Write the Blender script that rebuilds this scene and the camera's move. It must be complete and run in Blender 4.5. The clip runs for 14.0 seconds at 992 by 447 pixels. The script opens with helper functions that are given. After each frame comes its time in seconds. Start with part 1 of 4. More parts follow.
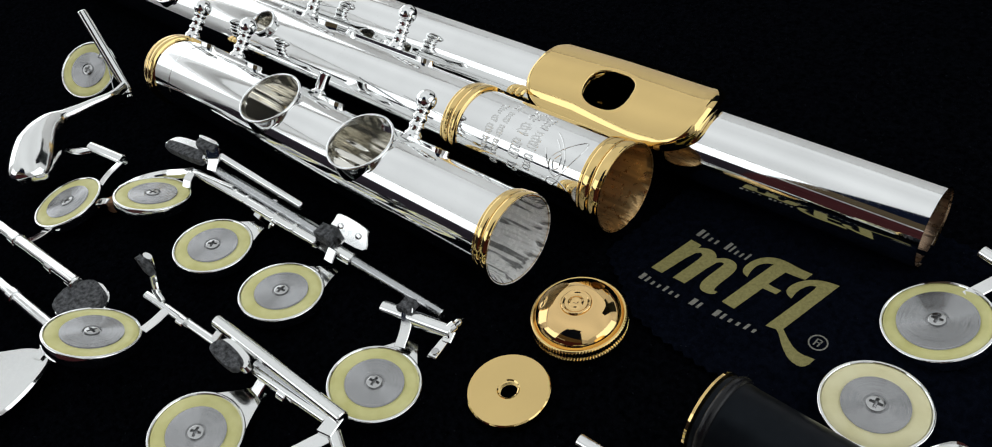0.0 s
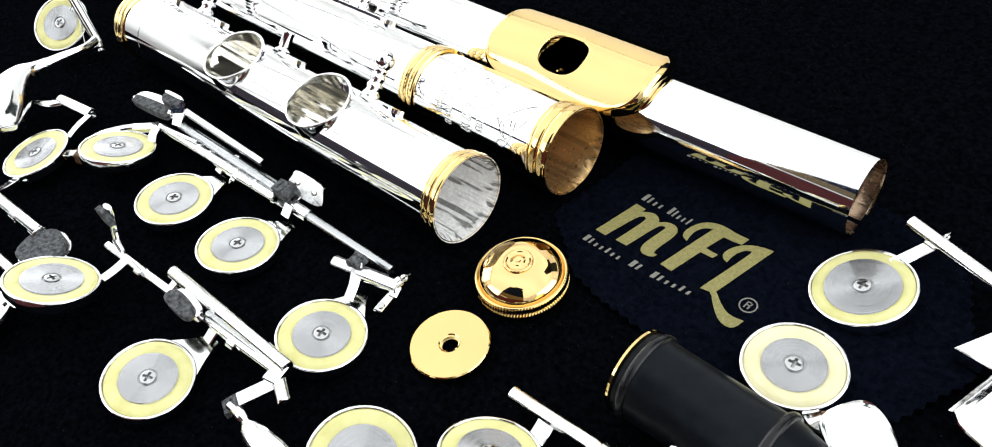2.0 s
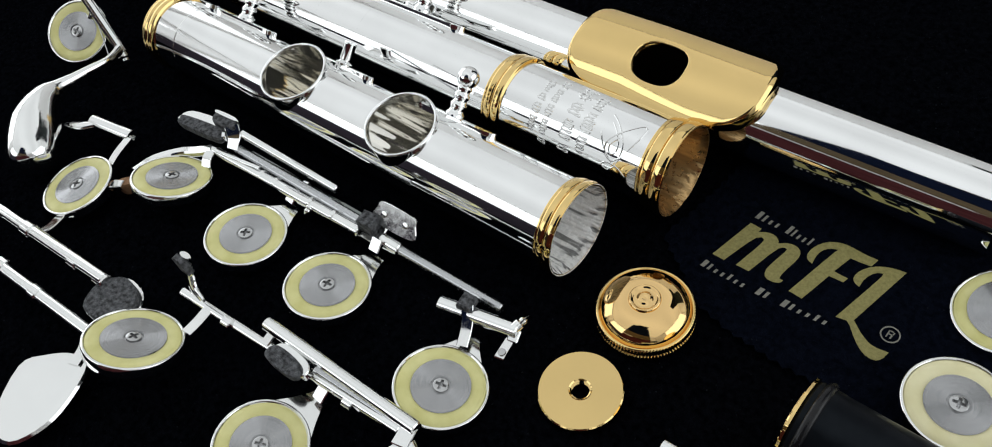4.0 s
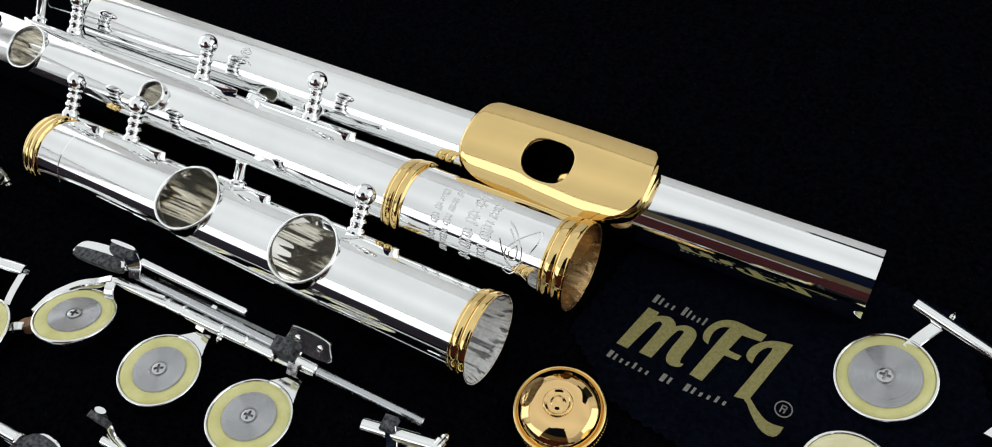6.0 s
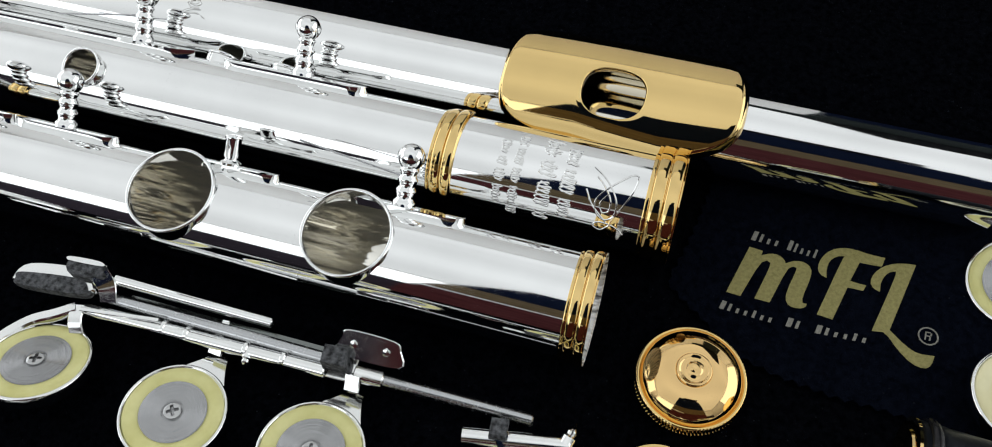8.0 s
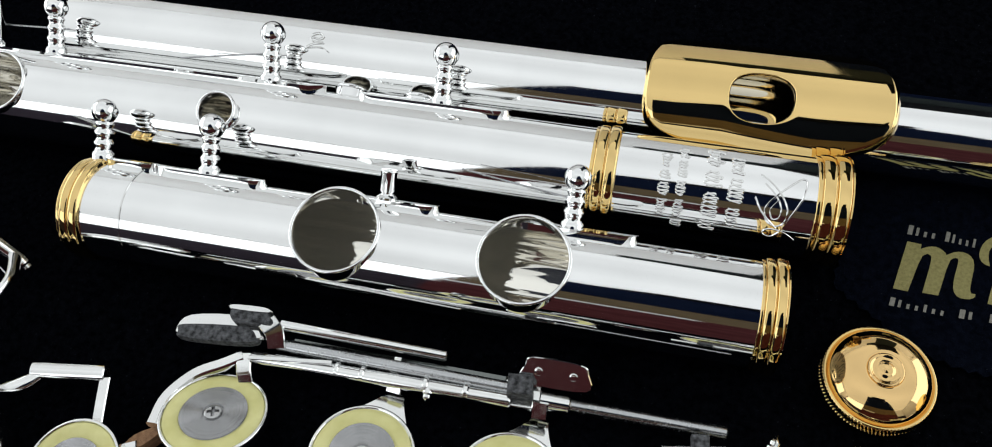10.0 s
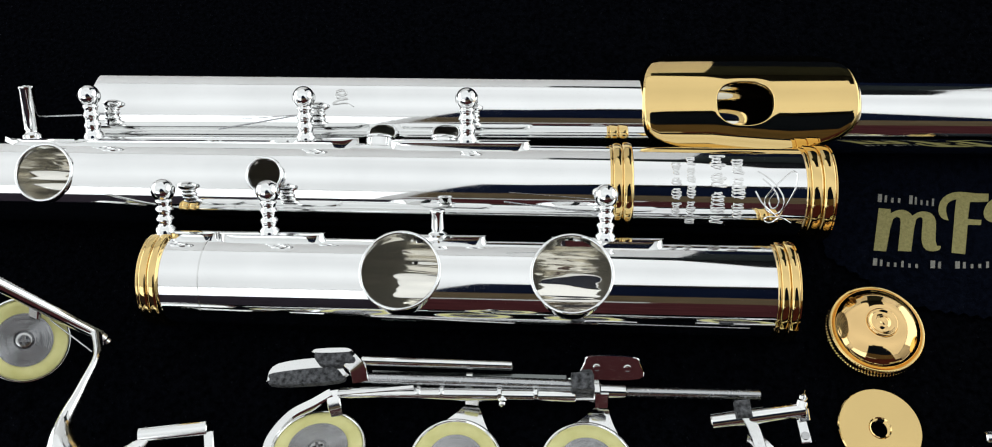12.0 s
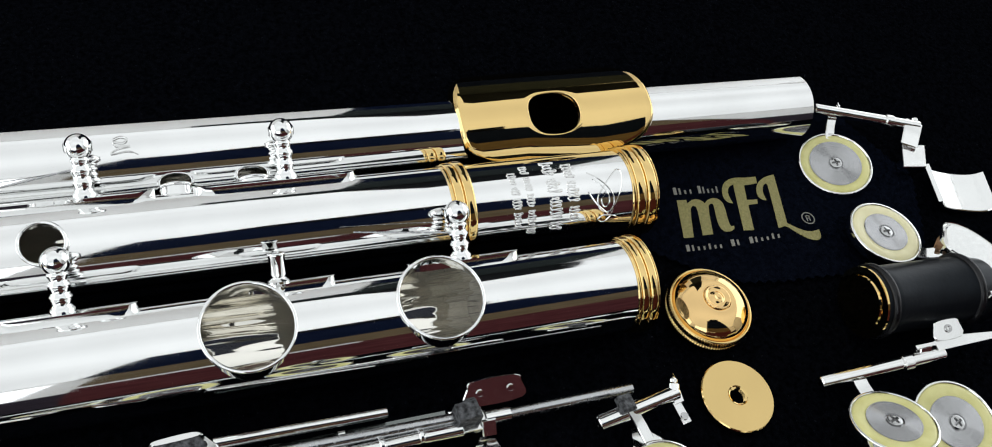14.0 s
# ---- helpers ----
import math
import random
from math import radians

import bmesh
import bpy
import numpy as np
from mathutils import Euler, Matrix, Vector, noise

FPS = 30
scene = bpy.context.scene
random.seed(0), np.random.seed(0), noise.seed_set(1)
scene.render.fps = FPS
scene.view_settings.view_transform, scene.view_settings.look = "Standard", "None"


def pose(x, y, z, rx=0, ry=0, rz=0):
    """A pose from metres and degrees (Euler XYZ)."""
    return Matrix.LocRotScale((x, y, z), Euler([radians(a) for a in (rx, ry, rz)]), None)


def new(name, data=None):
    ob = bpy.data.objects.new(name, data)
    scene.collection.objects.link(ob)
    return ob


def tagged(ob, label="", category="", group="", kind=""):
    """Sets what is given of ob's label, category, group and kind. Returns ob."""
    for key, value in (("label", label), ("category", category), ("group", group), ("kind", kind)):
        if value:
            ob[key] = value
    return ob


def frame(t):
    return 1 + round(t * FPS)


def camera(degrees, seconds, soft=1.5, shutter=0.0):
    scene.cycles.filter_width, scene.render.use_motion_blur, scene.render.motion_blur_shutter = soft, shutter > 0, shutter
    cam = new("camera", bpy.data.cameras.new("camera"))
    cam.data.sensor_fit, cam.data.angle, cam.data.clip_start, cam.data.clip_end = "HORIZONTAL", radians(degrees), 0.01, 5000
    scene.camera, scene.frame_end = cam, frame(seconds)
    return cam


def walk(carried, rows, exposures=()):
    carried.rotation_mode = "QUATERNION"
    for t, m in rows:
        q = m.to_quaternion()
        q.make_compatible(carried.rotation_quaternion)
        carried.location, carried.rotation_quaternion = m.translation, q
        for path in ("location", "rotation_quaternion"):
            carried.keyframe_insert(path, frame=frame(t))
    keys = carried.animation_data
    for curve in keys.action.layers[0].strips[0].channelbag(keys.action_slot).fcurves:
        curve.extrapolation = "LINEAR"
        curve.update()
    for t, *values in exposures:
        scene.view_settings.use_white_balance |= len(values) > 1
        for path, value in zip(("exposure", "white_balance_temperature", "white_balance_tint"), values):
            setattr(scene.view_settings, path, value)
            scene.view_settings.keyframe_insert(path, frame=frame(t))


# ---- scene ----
cam = camera(59.72, 14.0, soft=1.05)
ROWS = [
    (0, 0.0048, 0.0083, 0.1605, 44.90, 10.77, 41.05),
    (0.5, 0.0091, 0.0073, 0.1569, 45.02, 10.14, 41.70),
    (1, 0.0164, 0.0071, 0.1531, 44.07, 9.09, 42.73),
    (1.5, 0.0207, 0.0076, 0.1545, 43.49, 8.74, 43.20),
    (2, 0.0175, 0.0130, 0.1612, 42.81, 9.74, 42.01),
    (2.5, 0.0002, 0.0150, 0.1710, 42.73, 10.21, 39.84),
    (3, -0.0069, 0.0128, 0.1735, 40.46, 10.07, 38.65),
    (3.2, -0.0119, 0.0107, 0.1735, 39.11, 10.06, 38.35),
    (5.3, -0.0344, 0.0104, 0.1907, 35.92, 8.12, 35.89),
    (5.5, -0.0338, 0.0193, 0.2004, 35.45, 8.03, 34.87),
    (6, -0.0353, 0.0334, 0.1993, 34.22, 8.44, 28.86),
    (6.5, -0.0417, 0.0218, 0.1907, 30.80, 6.96, 25.09),
    (7, -0.0619, 0.0225, 0.1836, 30.38, 4.97, 20.75),
    (7.5, -0.0810, 0.0249, 0.1757, 30.59, 2.84, 17.32),
    (8, -0.0976, 0.0267, 0.1733, 30.75, 2.84, 16.53),
    (8.5, -0.1075, 0.0276, 0.1745, 30.86, 3.36, 15.99),
    (9, -0.1135, 0.0238, 0.1731, 30.98, 4.14, 16.17),
    (9.2, -0.1170, 0.0238, 0.1737, 30.99, 4.15, 15.99),
    (11.3, -0.1604, 0.0125, 0.1951, 28.79, 2.83, 5.37),
    (11.5, -0.1560, 0.0119, 0.2008, 28.48, 2.40, 6.47),
    (12, -0.1627, 0.0156, 0.2057, 28.30, 3.26, 2.61),
    (12.5, -0.1812, 0.0133, 0.1929, 28.64, 0.31, -7.41),
    (13, -0.1904, 0.0227, 0.1849, 28.67, -6.88, -13.03),
    (13.5, -0.2034, 0.0159, 0.1789, 30.55, -9.33, -14.35),
    (14, -0.2064, 0.0152, 0.1831, 35.47, -11.54, -16.58),
]
EXPOSURES = [(0.0, -0.1), (0.5, -0.05), (1.0, 0.98), (1.5, 1.33), (2.0, 1.02), (2.5, 0.1), (3.0, -0.05), (5.5, 0.1), (6.0, 0.05), (7.0, 0.0), (9.2, 0.0), (11.3, 0.19), (12.5, 0.18), (13.0, 0.10), (13.5, 0.1), (14.0, 0.2)]
walk(cam, [(t, pose(0.92 * x, 0.92 * y, 0.92 * z, rx, ry, rz)) for t, x, y, z, rx, ry, rz in ROWS], EXPOSURES)

# ---- world and light ----
world = bpy.data.worlds.new("world")
world.use_nodes = True
world.node_tree.nodes["Background"].inputs[0].default_value = (0.9, 0.95, 1.0, 1)
world.node_tree.nodes["Background"].inputs[1].default_value = 0.05
scene.world = world
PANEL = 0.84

U = 0.00092  # metres in one unit of the small things


# ---- materials ----
def material(name, base, rough=0.5, metal=0.0):
    m = bpy.data.materials.new(name)
    m.use_nodes = True
    b = m.node_tree.nodes["Principled BSDF"]
    b.inputs["Base Color"].default_value = (*base, 1)
    b.inputs["Roughness"].default_value = rough
    b.inputs["Metallic"].default_value = metal
    return m, m.node_tree, b


def node(nt, kind, **vals):
    n = nt.nodes.new(kind)
    for k, v in vals.items():
        n.inputs[k].default_value = v
    return n


def noise_node(nt, scale, detail=3.0, coords="Object", stretch=None):
    tc = nt.nodes.new("ShaderNodeTexCoord")
    n = node(nt, "ShaderNodeTexNoise", Scale=scale, Detail=detail)
    if stretch:
        mp = nt.nodes.new("ShaderNodeMapping")
        mp.inputs["Scale"].default_value = stretch
        nt.links.new(tc.outputs[coords], mp.inputs[0])
        nt.links.new(mp.outputs[0], n.inputs["Vector"])
    else:
        nt.links.new(tc.outputs[coords], n.inputs["Vector"])
    return n


def ramp(nt, src, a, b, lo=0.3, hi=0.7):
    r = nt.nodes.new("ShaderNodeValToRGB")
    r.color_ramp.elements[0].position, r.color_ramp.elements[1].position = lo, hi
    r.color_ramp.elements[0].color, r.color_ramp.elements[1].color = (*a, 1), (*b, 1)
    nt.links.new(src, r.inputs[0])
    return r.outputs[0]


def spread(nt, src, lo, hi):
    r = nt.nodes.new("ShaderNodeMapRange")
    r.inputs["From Min"].default_value, r.inputs["From Max"].default_value = 0.3, 0.7
    r.inputs["To Min"].default_value, r.inputs["To Max"].default_value = lo, hi
    nt.links.new(src, r.inputs["Value"])
    return r.outputs[0]


def bump(nt, b, src, strength, distance):
    n = node(nt, "ShaderNodeBump", Strength=strength, Distance=distance)
    nt.links.new(src, n.inputs["Height"])
    nt.links.new(n.outputs[0], b.inputs["Normal"])


def polished(name, base, lo, hi, smear=900.0, relief=0.0, metal=1.0, waves=60.0):
    m, nt, b = material(name, base, lo, metal)
    a = noise_node(nt, smear, 4.0)
    nt.links.new(spread(nt, a.outputs["Fac"], lo, hi), b.inputs["Roughness"])
    c = noise_node(nt, 60.0, 3.0)
    dark = tuple(v * 0.93 for v in base)
    nt.links.new(ramp(nt, c.outputs["Fac"], dark, base), b.inputs["Base Color"])
    if relief:
        d = noise_node(nt, waves, 1.0, stretch=(0.3, 1, 1) if waves < 100 else None)
        bump(nt, b, d.outputs["Fac"], relief, 0.0004)
    return m


SILVER = polished("polished_silver", (0.915, 0.92, 0.915), 0.03, 0.075, relief=0.012)
SILVER_KEY = polished("silver_key_metal", (0.885, 0.89, 0.88), 0.06, 0.16, relief=0.05)
GOLD = polished("polished_gold", (0.83, 0.60, 0.255), 0.02, 0.05, relief=0.03)
GOLD_CROWN = polished("rubbed_gold", (0.85, 0.58, 0.26), 0.03, 0.07, relief=0.10, waves=230.0)
GOLD_MATT = polished("lapped_gold", (0.79, 0.575, 0.245), 0.07, 0.12, 240.0)
STEEL = polished("steel_rod", (0.52, 0.53, 0.54), 0.18, 0.30)
STEEL_DARK = polished("dark_steel", (0.20, 0.215, 0.21), 0.10, 0.20)
STEEL_SCREW = polished("steel_screw", (0.55, 0.55, 0.55), 0.14, 0.26)
BRASS_SCREW = polished("browned_brass_thread", (0.42, 0.26, 0.12), 0.25, 0.45)
ENGRAVED = polished("engraved_silver", (0.80, 0.80, 0.79), 0.05, 0.12)


def drawn_bore(name, base, lo, hi, metal, depth, scale=300.0, long=0.28, detail=0.0, shade=0.85, tight=0.2, bias=0.0):
    """The inside of a drawn tube: wavy ridges along it that break up what it mirrors, with streaks put in the colour
    too.
    """
    m, nt, b = material(name, base, lo, metal)
    a = noise_node(nt, scale, detail, stretch=(long, 1, 1))
    nt.links.new(ramp(nt, a.outputs["Fac"], tuple(v * shade for v in base), base, 0.5 - tight - bias, 0.5 + tight - bias), b.inputs["Base Color"])
    c = noise_node(nt, 900.0, 3.0)
    nt.links.new(spread(nt, c.outputs["Fac"], lo, hi), b.inputs["Roughness"])
    bump(nt, b, a.outputs["Fac"], 0.8, depth)
    return m


SILVER_INNER = drawn_bore("drawn_silver_bore", (0.97, 0.945, 0.87), 0.025, 0.06, 0.88, 0.0011, 420.0, 0.06)
HEAD_INNER = drawn_bore("polished_silver_bore", (0.86, 0.825, 0.73), 0.03, 0.07, 1.0, 0.00016, 300.0, 0.12)
# Near-white and hardly metallic: bright and dark reflected streaks are in the colour
SILVER_LINING = drawn_bore("silver_socket", (0.99, 0.985, 0.97), 0.2, 0.34, 0.08, 0.0020, 760.0, 0.10, 1.0, 0.26, 0.04, 0.09)
HEAD_BORE = drawn_bore("dull_brown_bore", (0.34, 0.235, 0.16), 0.22, 0.34, 0.9, 0.0005, 500.0, 0.06, 2.0, 0.7, 0.1)
BRASS_INNER = drawn_bore("raw_brass_bore", (0.66, 0.43, 0.195), 0.24, 0.36, 0.85, 0.0006, 500.0, 0.06, 2.0, 0.62, 0.09)


def turned_steel():
    """Steel faced on a lathe: fine rings whose slopes tilt towards and away from the middle."""
    m, nt, b = material("turned_steel", (0.56, 0.565, 0.57), 0.15, 1.0)
    tc = nt.nodes.new("ShaderNodeTexCoord")

    def vector(op, a, k=None):
        v = nt.nodes.new("ShaderNodeVectorMath")
        v.operation = op
        nt.links.new(a, v.inputs[0])
        if k is not None:
            if isinstance(k, tuple):
                v.inputs[1].default_value = k
            else:
                nt.links.new(k, v.inputs[1])
        return v

    flat = vector("MULTIPLY", tc.outputs["Object"], (1, 1, 0)).outputs[0]
    out = vector("NORMALIZE", flat).outputs[0]
    far = vector("LENGTH", flat).outputs["Value"]

    def rings(scale, detail):
        n = nt.nodes.new("ShaderNodeTexNoise")
        n.noise_dimensions = "1D"
        n.inputs["Scale"].default_value, n.inputs["Detail"].default_value = scale, detail
        nt.links.new(far, n.inputs["W"])
        return n.outputs["Fac"]

    nt.links.new(ramp(nt, rings(2600.0, 3.0), (0.375, 0.377, 0.383), (0.40, 0.401, 0.406)), b.inputs["Base Color"])
    tilt = vector("SCALE", out)
    slope = nt.nodes.new("ShaderNodeMapRange")
    slope.inputs["From Min"].default_value, slope.inputs["From Max"].default_value = 0.25, 0.75
    slope.inputs["To Min"].default_value, slope.inputs["To Max"].default_value = -0.62, 0.62
    nt.links.new(rings(30000.0, 2.0), slope.inputs["Value"])
    nt.links.new(slope.outputs[0], tilt.inputs["Scale"])
    up = vector("ADD", tilt.outputs[0], (0, 0, 1))
    world_up = nt.nodes.new("ShaderNodeVectorTransform")
    world_up.vector_type, world_up.convert_from, world_up.convert_to = "NORMAL", "OBJECT", "WORLD"
    nt.links.new(up.outputs[0], world_up.inputs[0])
    nt.links.new(vector("NORMALIZE", world_up.outputs[0]).outputs[0], b.inputs["Normal"])
    return m


WASHER = turned_steel()


def mottled(name, a, bcol, rough, scale, relief, depth, sheen=0.0, detail=5.0, gloss=0.5):
    m, nt, b = material(name, a, rough)
    b.inputs["Specular IOR Level"].default_value = gloss
    n = noise_node(nt, scale, detail)
    nt.links.new(ramp(nt, n.outputs["Fac"], a, bcol), b.inputs["Base Color"])
    if relief:
        n2 = noise_node(nt, scale * 3.0, 3.0)
        bump(nt, b, n2.outputs["Fac"], relief, depth)
    b.inputs["Sheen Weight"].default_value = sheen
    return m


PAD_SKIN = mottled("pad_skin", (0.62, 0.585, 0.21), (0.80, 0.765, 0.36), 0.38, 150.0, 0.2, 0.0003)
PAD_PALE = mottled("pale_pad_skin", (0.73, 0.67, 0.37), (0.86, 0.81, 0.52), 0.38, 150.0, 0.2, 0.0003)
FELT = mottled("grey_felt", (0.003, 0.0035, 0.0045), (0.15, 0.155, 0.165), 0.9, 1000.0, 0.9, 0.0006, detail=2.5)
CORK = mottled("brown_cork", (0.20, 0.10, 0.05), (0.36, 0.20, 0.10), 0.8, 900.0, 0.5, 0.0004)
EBONITE = mottled("black_plastic", (0.003, 0.0036, 0.005), (0.006, 0.007, 0.009), 0.33, 420.0, 0.12, 0.0003)
EBONITE.node_tree.nodes["Principled BSDF"].inputs["Specular Tint"].default_value = (0.72, 0.86, 1.0, 1)
EBONITE.node_tree.nodes["Principled BSDF"].inputs["Specular IOR Level"].default_value = 0.12
RUBBER = mottled("black_rubber", (0.004, 0.004, 0.005), (0.008, 0.008, 0.01), 0.26, 700.0, 0.1, 0.0003, gloss=0.3)


def cloth_material(name, a, bcol, sheen, thread, dust_and_glow):
    m, nt, b = material(name, a, 0.95)
    b.inputs["Specular IOR Level"].default_value = 0.0
    n = noise_node(nt, 850.0, 9.0)
    base = ramp(nt, n.outputs["Fac"], a, bcol)
    tc = nt.nodes.new("ShaderNodeTexCoord")
    v = nt.nodes.new("ShaderNodeTexVoronoi")
    v.inputs["Scale"].default_value = 1100.0
    nt.links.new(tc.outputs["Object"], v.inputs["Vector"])
    speck = nt.nodes.new("ShaderNodeMath")
    speck.operation = "LESS_THAN"
    speck.inputs[1].default_value = 0.12
    nt.links.new(v.outputs["Distance"], speck.inputs[0])
    pick = nt.nodes.new("ShaderNodeMath")
    pick.operation = "GREATER_THAN"
    pick.inputs[1].default_value = 1.0 - dust_and_glow
    sep = nt.nodes.new("ShaderNodeSeparateColor")
    nt.links.new(v.outputs["Color"], sep.inputs[0])
    nt.links.new(sep.outputs[0], pick.inputs[0])
    both = nt.nodes.new("ShaderNodeMath")
    both.operation = "MULTIPLY"
    nt.links.new(speck.outputs[0], both.inputs[0])
    nt.links.new(pick.outputs[0], both.inputs[1])
    mix = nt.nodes.new("ShaderNodeMix")
    mix.data_type = "RGBA"
    mix.inputs["B"].default_value = (0.022, 0.024, 0.029, 1)
    nt.links.new(both.outputs[0], mix.inputs["Factor"])
    nt.links.new(base, mix.inputs["A"])
    nt.links.new(mix.outputs["Result"], b.inputs["Base Color"])
    w = noise_node(nt, thread, 2.0)
    bump(nt, b, w.outputs["Fac"], 0.5, 0.0004)
    b.inputs["Sheen Weight"].default_value = sheen
    b.inputs["Sheen Roughness"].default_value = 0.5
    return m


BLACK_CLOTH = cloth_material("black_cloth", (0.0004, 0.0005, 0.0008), (0.0023, 0.0027, 0.0041), 0.0, 2600.0, 0.10)
NAVY_CLOTH = cloth_material("navy_microfibre", (0.0011, 0.0016, 0.0033), (0.0034, 0.0046, 0.0090), 0.0, 3200.0, 0.06)
PRINT = mottled("khaki_gold_print", (0.195, 0.172, 0.048), (0.295, 0.262, 0.088), 0.6, 1500.0, 0.3, 0.0003)
PRINT_GREY = mottled("pale_grey_print", (0.16, 0.155, 0.13), (0.24, 0.23, 0.20), 0.6, 1500.0, 0.3, 0.0003)
WALL_PAINT = mottled("white_wall_paint", (0.86, 0.86, 0.85), (0.89, 0.89, 0.88), 0.8, 14.0, 0.1, 0.002)
CEILING_PAINT = mottled("dark_ceiling_paint", (0.012, 0.014, 0.016), (0.02, 0.022, 0.025), 0.85, 14.0, 0.1, 0.002, gloss=0.0)
# Colours of unseen surfaces added for the tubes to mirror as dark bands
MAROON_BACKDROP = mottled("maroon_backdrop", (0.060, 0.016, 0.018), (0.10, 0.032, 0.034), 0.8, 20.0, 0.15, 0.002, gloss=0.0)
NAVY_BACKDROP = mottled("dark_navy_backdrop", (0.0035, 0.006, 0.016), (0.007, 0.011, 0.028), 0.8, 20.0, 0.15, 0.002, gloss=0.0)
BROWN_BACKDROP = mottled("olive_brown_backdrop", (0.10, 0.075, 0.042), (0.15, 0.11, 0.065), 0.8, 20.0, 0.15, 0.002, gloss=0.0)
DARK_BACKDROP = mottled("dark_grey_green_backdrop", (0.016, 0.02, 0.02), (0.03, 0.036, 0.036), 0.8, 20.0, 0.15, 0.002, gloss=0.0)
SLATE_BACKDROP = mottled("dark_slate_backdrop", (0.026, 0.022, 0.030), (0.048, 0.040, 0.052), 0.8, 20.0, 0.15, 0.002, gloss=0.0)
FLOOR_WOOD = mottled("brown_floor_wood", (0.16, 0.10, 0.06), (0.25, 0.16, 0.10), 0.45, 9.0, 0.2, 0.002)
TABLE_WOOD = mottled("table_wood", (0.20, 0.12, 0.07), (0.28, 0.18, 0.11), 0.4, 12.0, 0.2, 0.002)


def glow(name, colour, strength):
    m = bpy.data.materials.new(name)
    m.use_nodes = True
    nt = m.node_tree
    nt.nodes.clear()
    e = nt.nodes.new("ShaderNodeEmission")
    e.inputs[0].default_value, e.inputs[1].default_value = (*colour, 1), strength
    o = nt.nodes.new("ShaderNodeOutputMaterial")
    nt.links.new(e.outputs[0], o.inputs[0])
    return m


# Glow of three unseen wall panels that brighten the mirrored sides
SIDE_GLOW = glow("side_glow", (0.93, 0.97, 1.0), 1.9)
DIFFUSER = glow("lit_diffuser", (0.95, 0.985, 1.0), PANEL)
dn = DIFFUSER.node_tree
# Uneven brightness is put into the panel's glow, drawn out along the tubes
dust_and_glow = noise_node(dn, 1.2, 0.0, stretch=(0.35, 1.0, 1.0))
dn.links.new(spread(dn, dust_and_glow.outputs["Fac"], PANEL * 0.92, PANEL * 1.10), dn.nodes["Emission"].inputs[1])


# ---- mesh helpers (millimetres) ----
def part(name, bm, mat, parent=None, label="", smooth=True, at=None, sharp=35.0):
    me = bpy.data.meshes.new(name)
    bmesh.ops.recalc_face_normals(bm, faces=bm.faces[:])
    if smooth:
        for f in bm.faces:
            f.smooth = True
        for e in bm.edges:
            if len(e.link_faces) == 2 and e.calc_face_angle(0.0) > radians(sharp):
                e.smooth = False
    for v in bm.verts:
        v.co *= U
    bm.to_mesh(me)
    bm.free()
    me.materials.append(mat)
    return put(name, me, parent, label, at)


def put(name, me, parent=None, label="", at=None):
    ob = new(name, me)
    if parent is not None:
        ob.parent = parent
    if at is not None:
        ob.matrix_basis = at
    if label:
        ob["label"] = label
    return ob


def thing(name, x, y, z, label, category, group="", kind="", turn=None):
    ob = new(name)
    ob.empty_display_size = 0.01
    ob.matrix_basis = Matrix.Translation(Vector((x, y, z)) * U) @ (turn or Matrix())
    return tagged(ob, label, category, group, kind)


def frame_of(p, q):
    """A matrix whose z runs from p towards q, with its origin at p."""
    d = Vector(q) - Vector(p)
    return Matrix.Translation(p) @ d.to_track_quat("Z", "Y").to_matrix().to_4x4()


def lathe(profile, n=48, m=None, closed=False, bm=None):
    """profile: (radius, height) pairs, turned round z."""
    bm = bm or bmesh.new()
    m = m or Matrix()
    rings = []
    for r, h in profile:
        if r < 1e-6:
            rings.append([bm.verts.new(m @ Vector((0, 0, h)))])
        else:
            rings.append([bm.verts.new(m @ Vector((r * math.cos(2 * math.pi * i / n), r * math.sin(2 * math.pi * i / n), h))) for i in range(n)])
    pairs = list(zip(rings, rings[1:]))
    if closed:
        pairs.append((rings[-1], rings[0]))
    for a, b in pairs:
        for i in range(n):
            j = (i + 1) % n
            if len(a) == 1 and len(b) == 1:
                continue
            if len(a) == 1:
                bm.faces.new((a[0], b[i], b[j]))
            elif len(b) == 1:
                bm.faces.new((a[i], a[j], b[0]))
            else:
                bm.faces.new((a[i], a[j], b[j], b[i]))
    return bm


def rod(p, q, r, bm=None, n=20, bore=0.0):
    """A round bar from p to q with broken edges; with a bore it is a tube."""
    length = (Vector(q) - Vector(p)).length
    c = min(0.25, r * 0.3)
    if bore:
        prof = [(bore, 0), (r - c, 0), (r, c), (r, length - c), (r - c, length), (bore, length), (bore, length - 4), (0, length - 4)]
        prof = [(0, 4), (bore, 4)] + prof
    else:
        prof = [(0, 0), (r - c, 0), (r, c), (r, length - c), (r - c, length), (0, length)]
    return lathe(prof, n, frame_of(p, q), bm=bm)


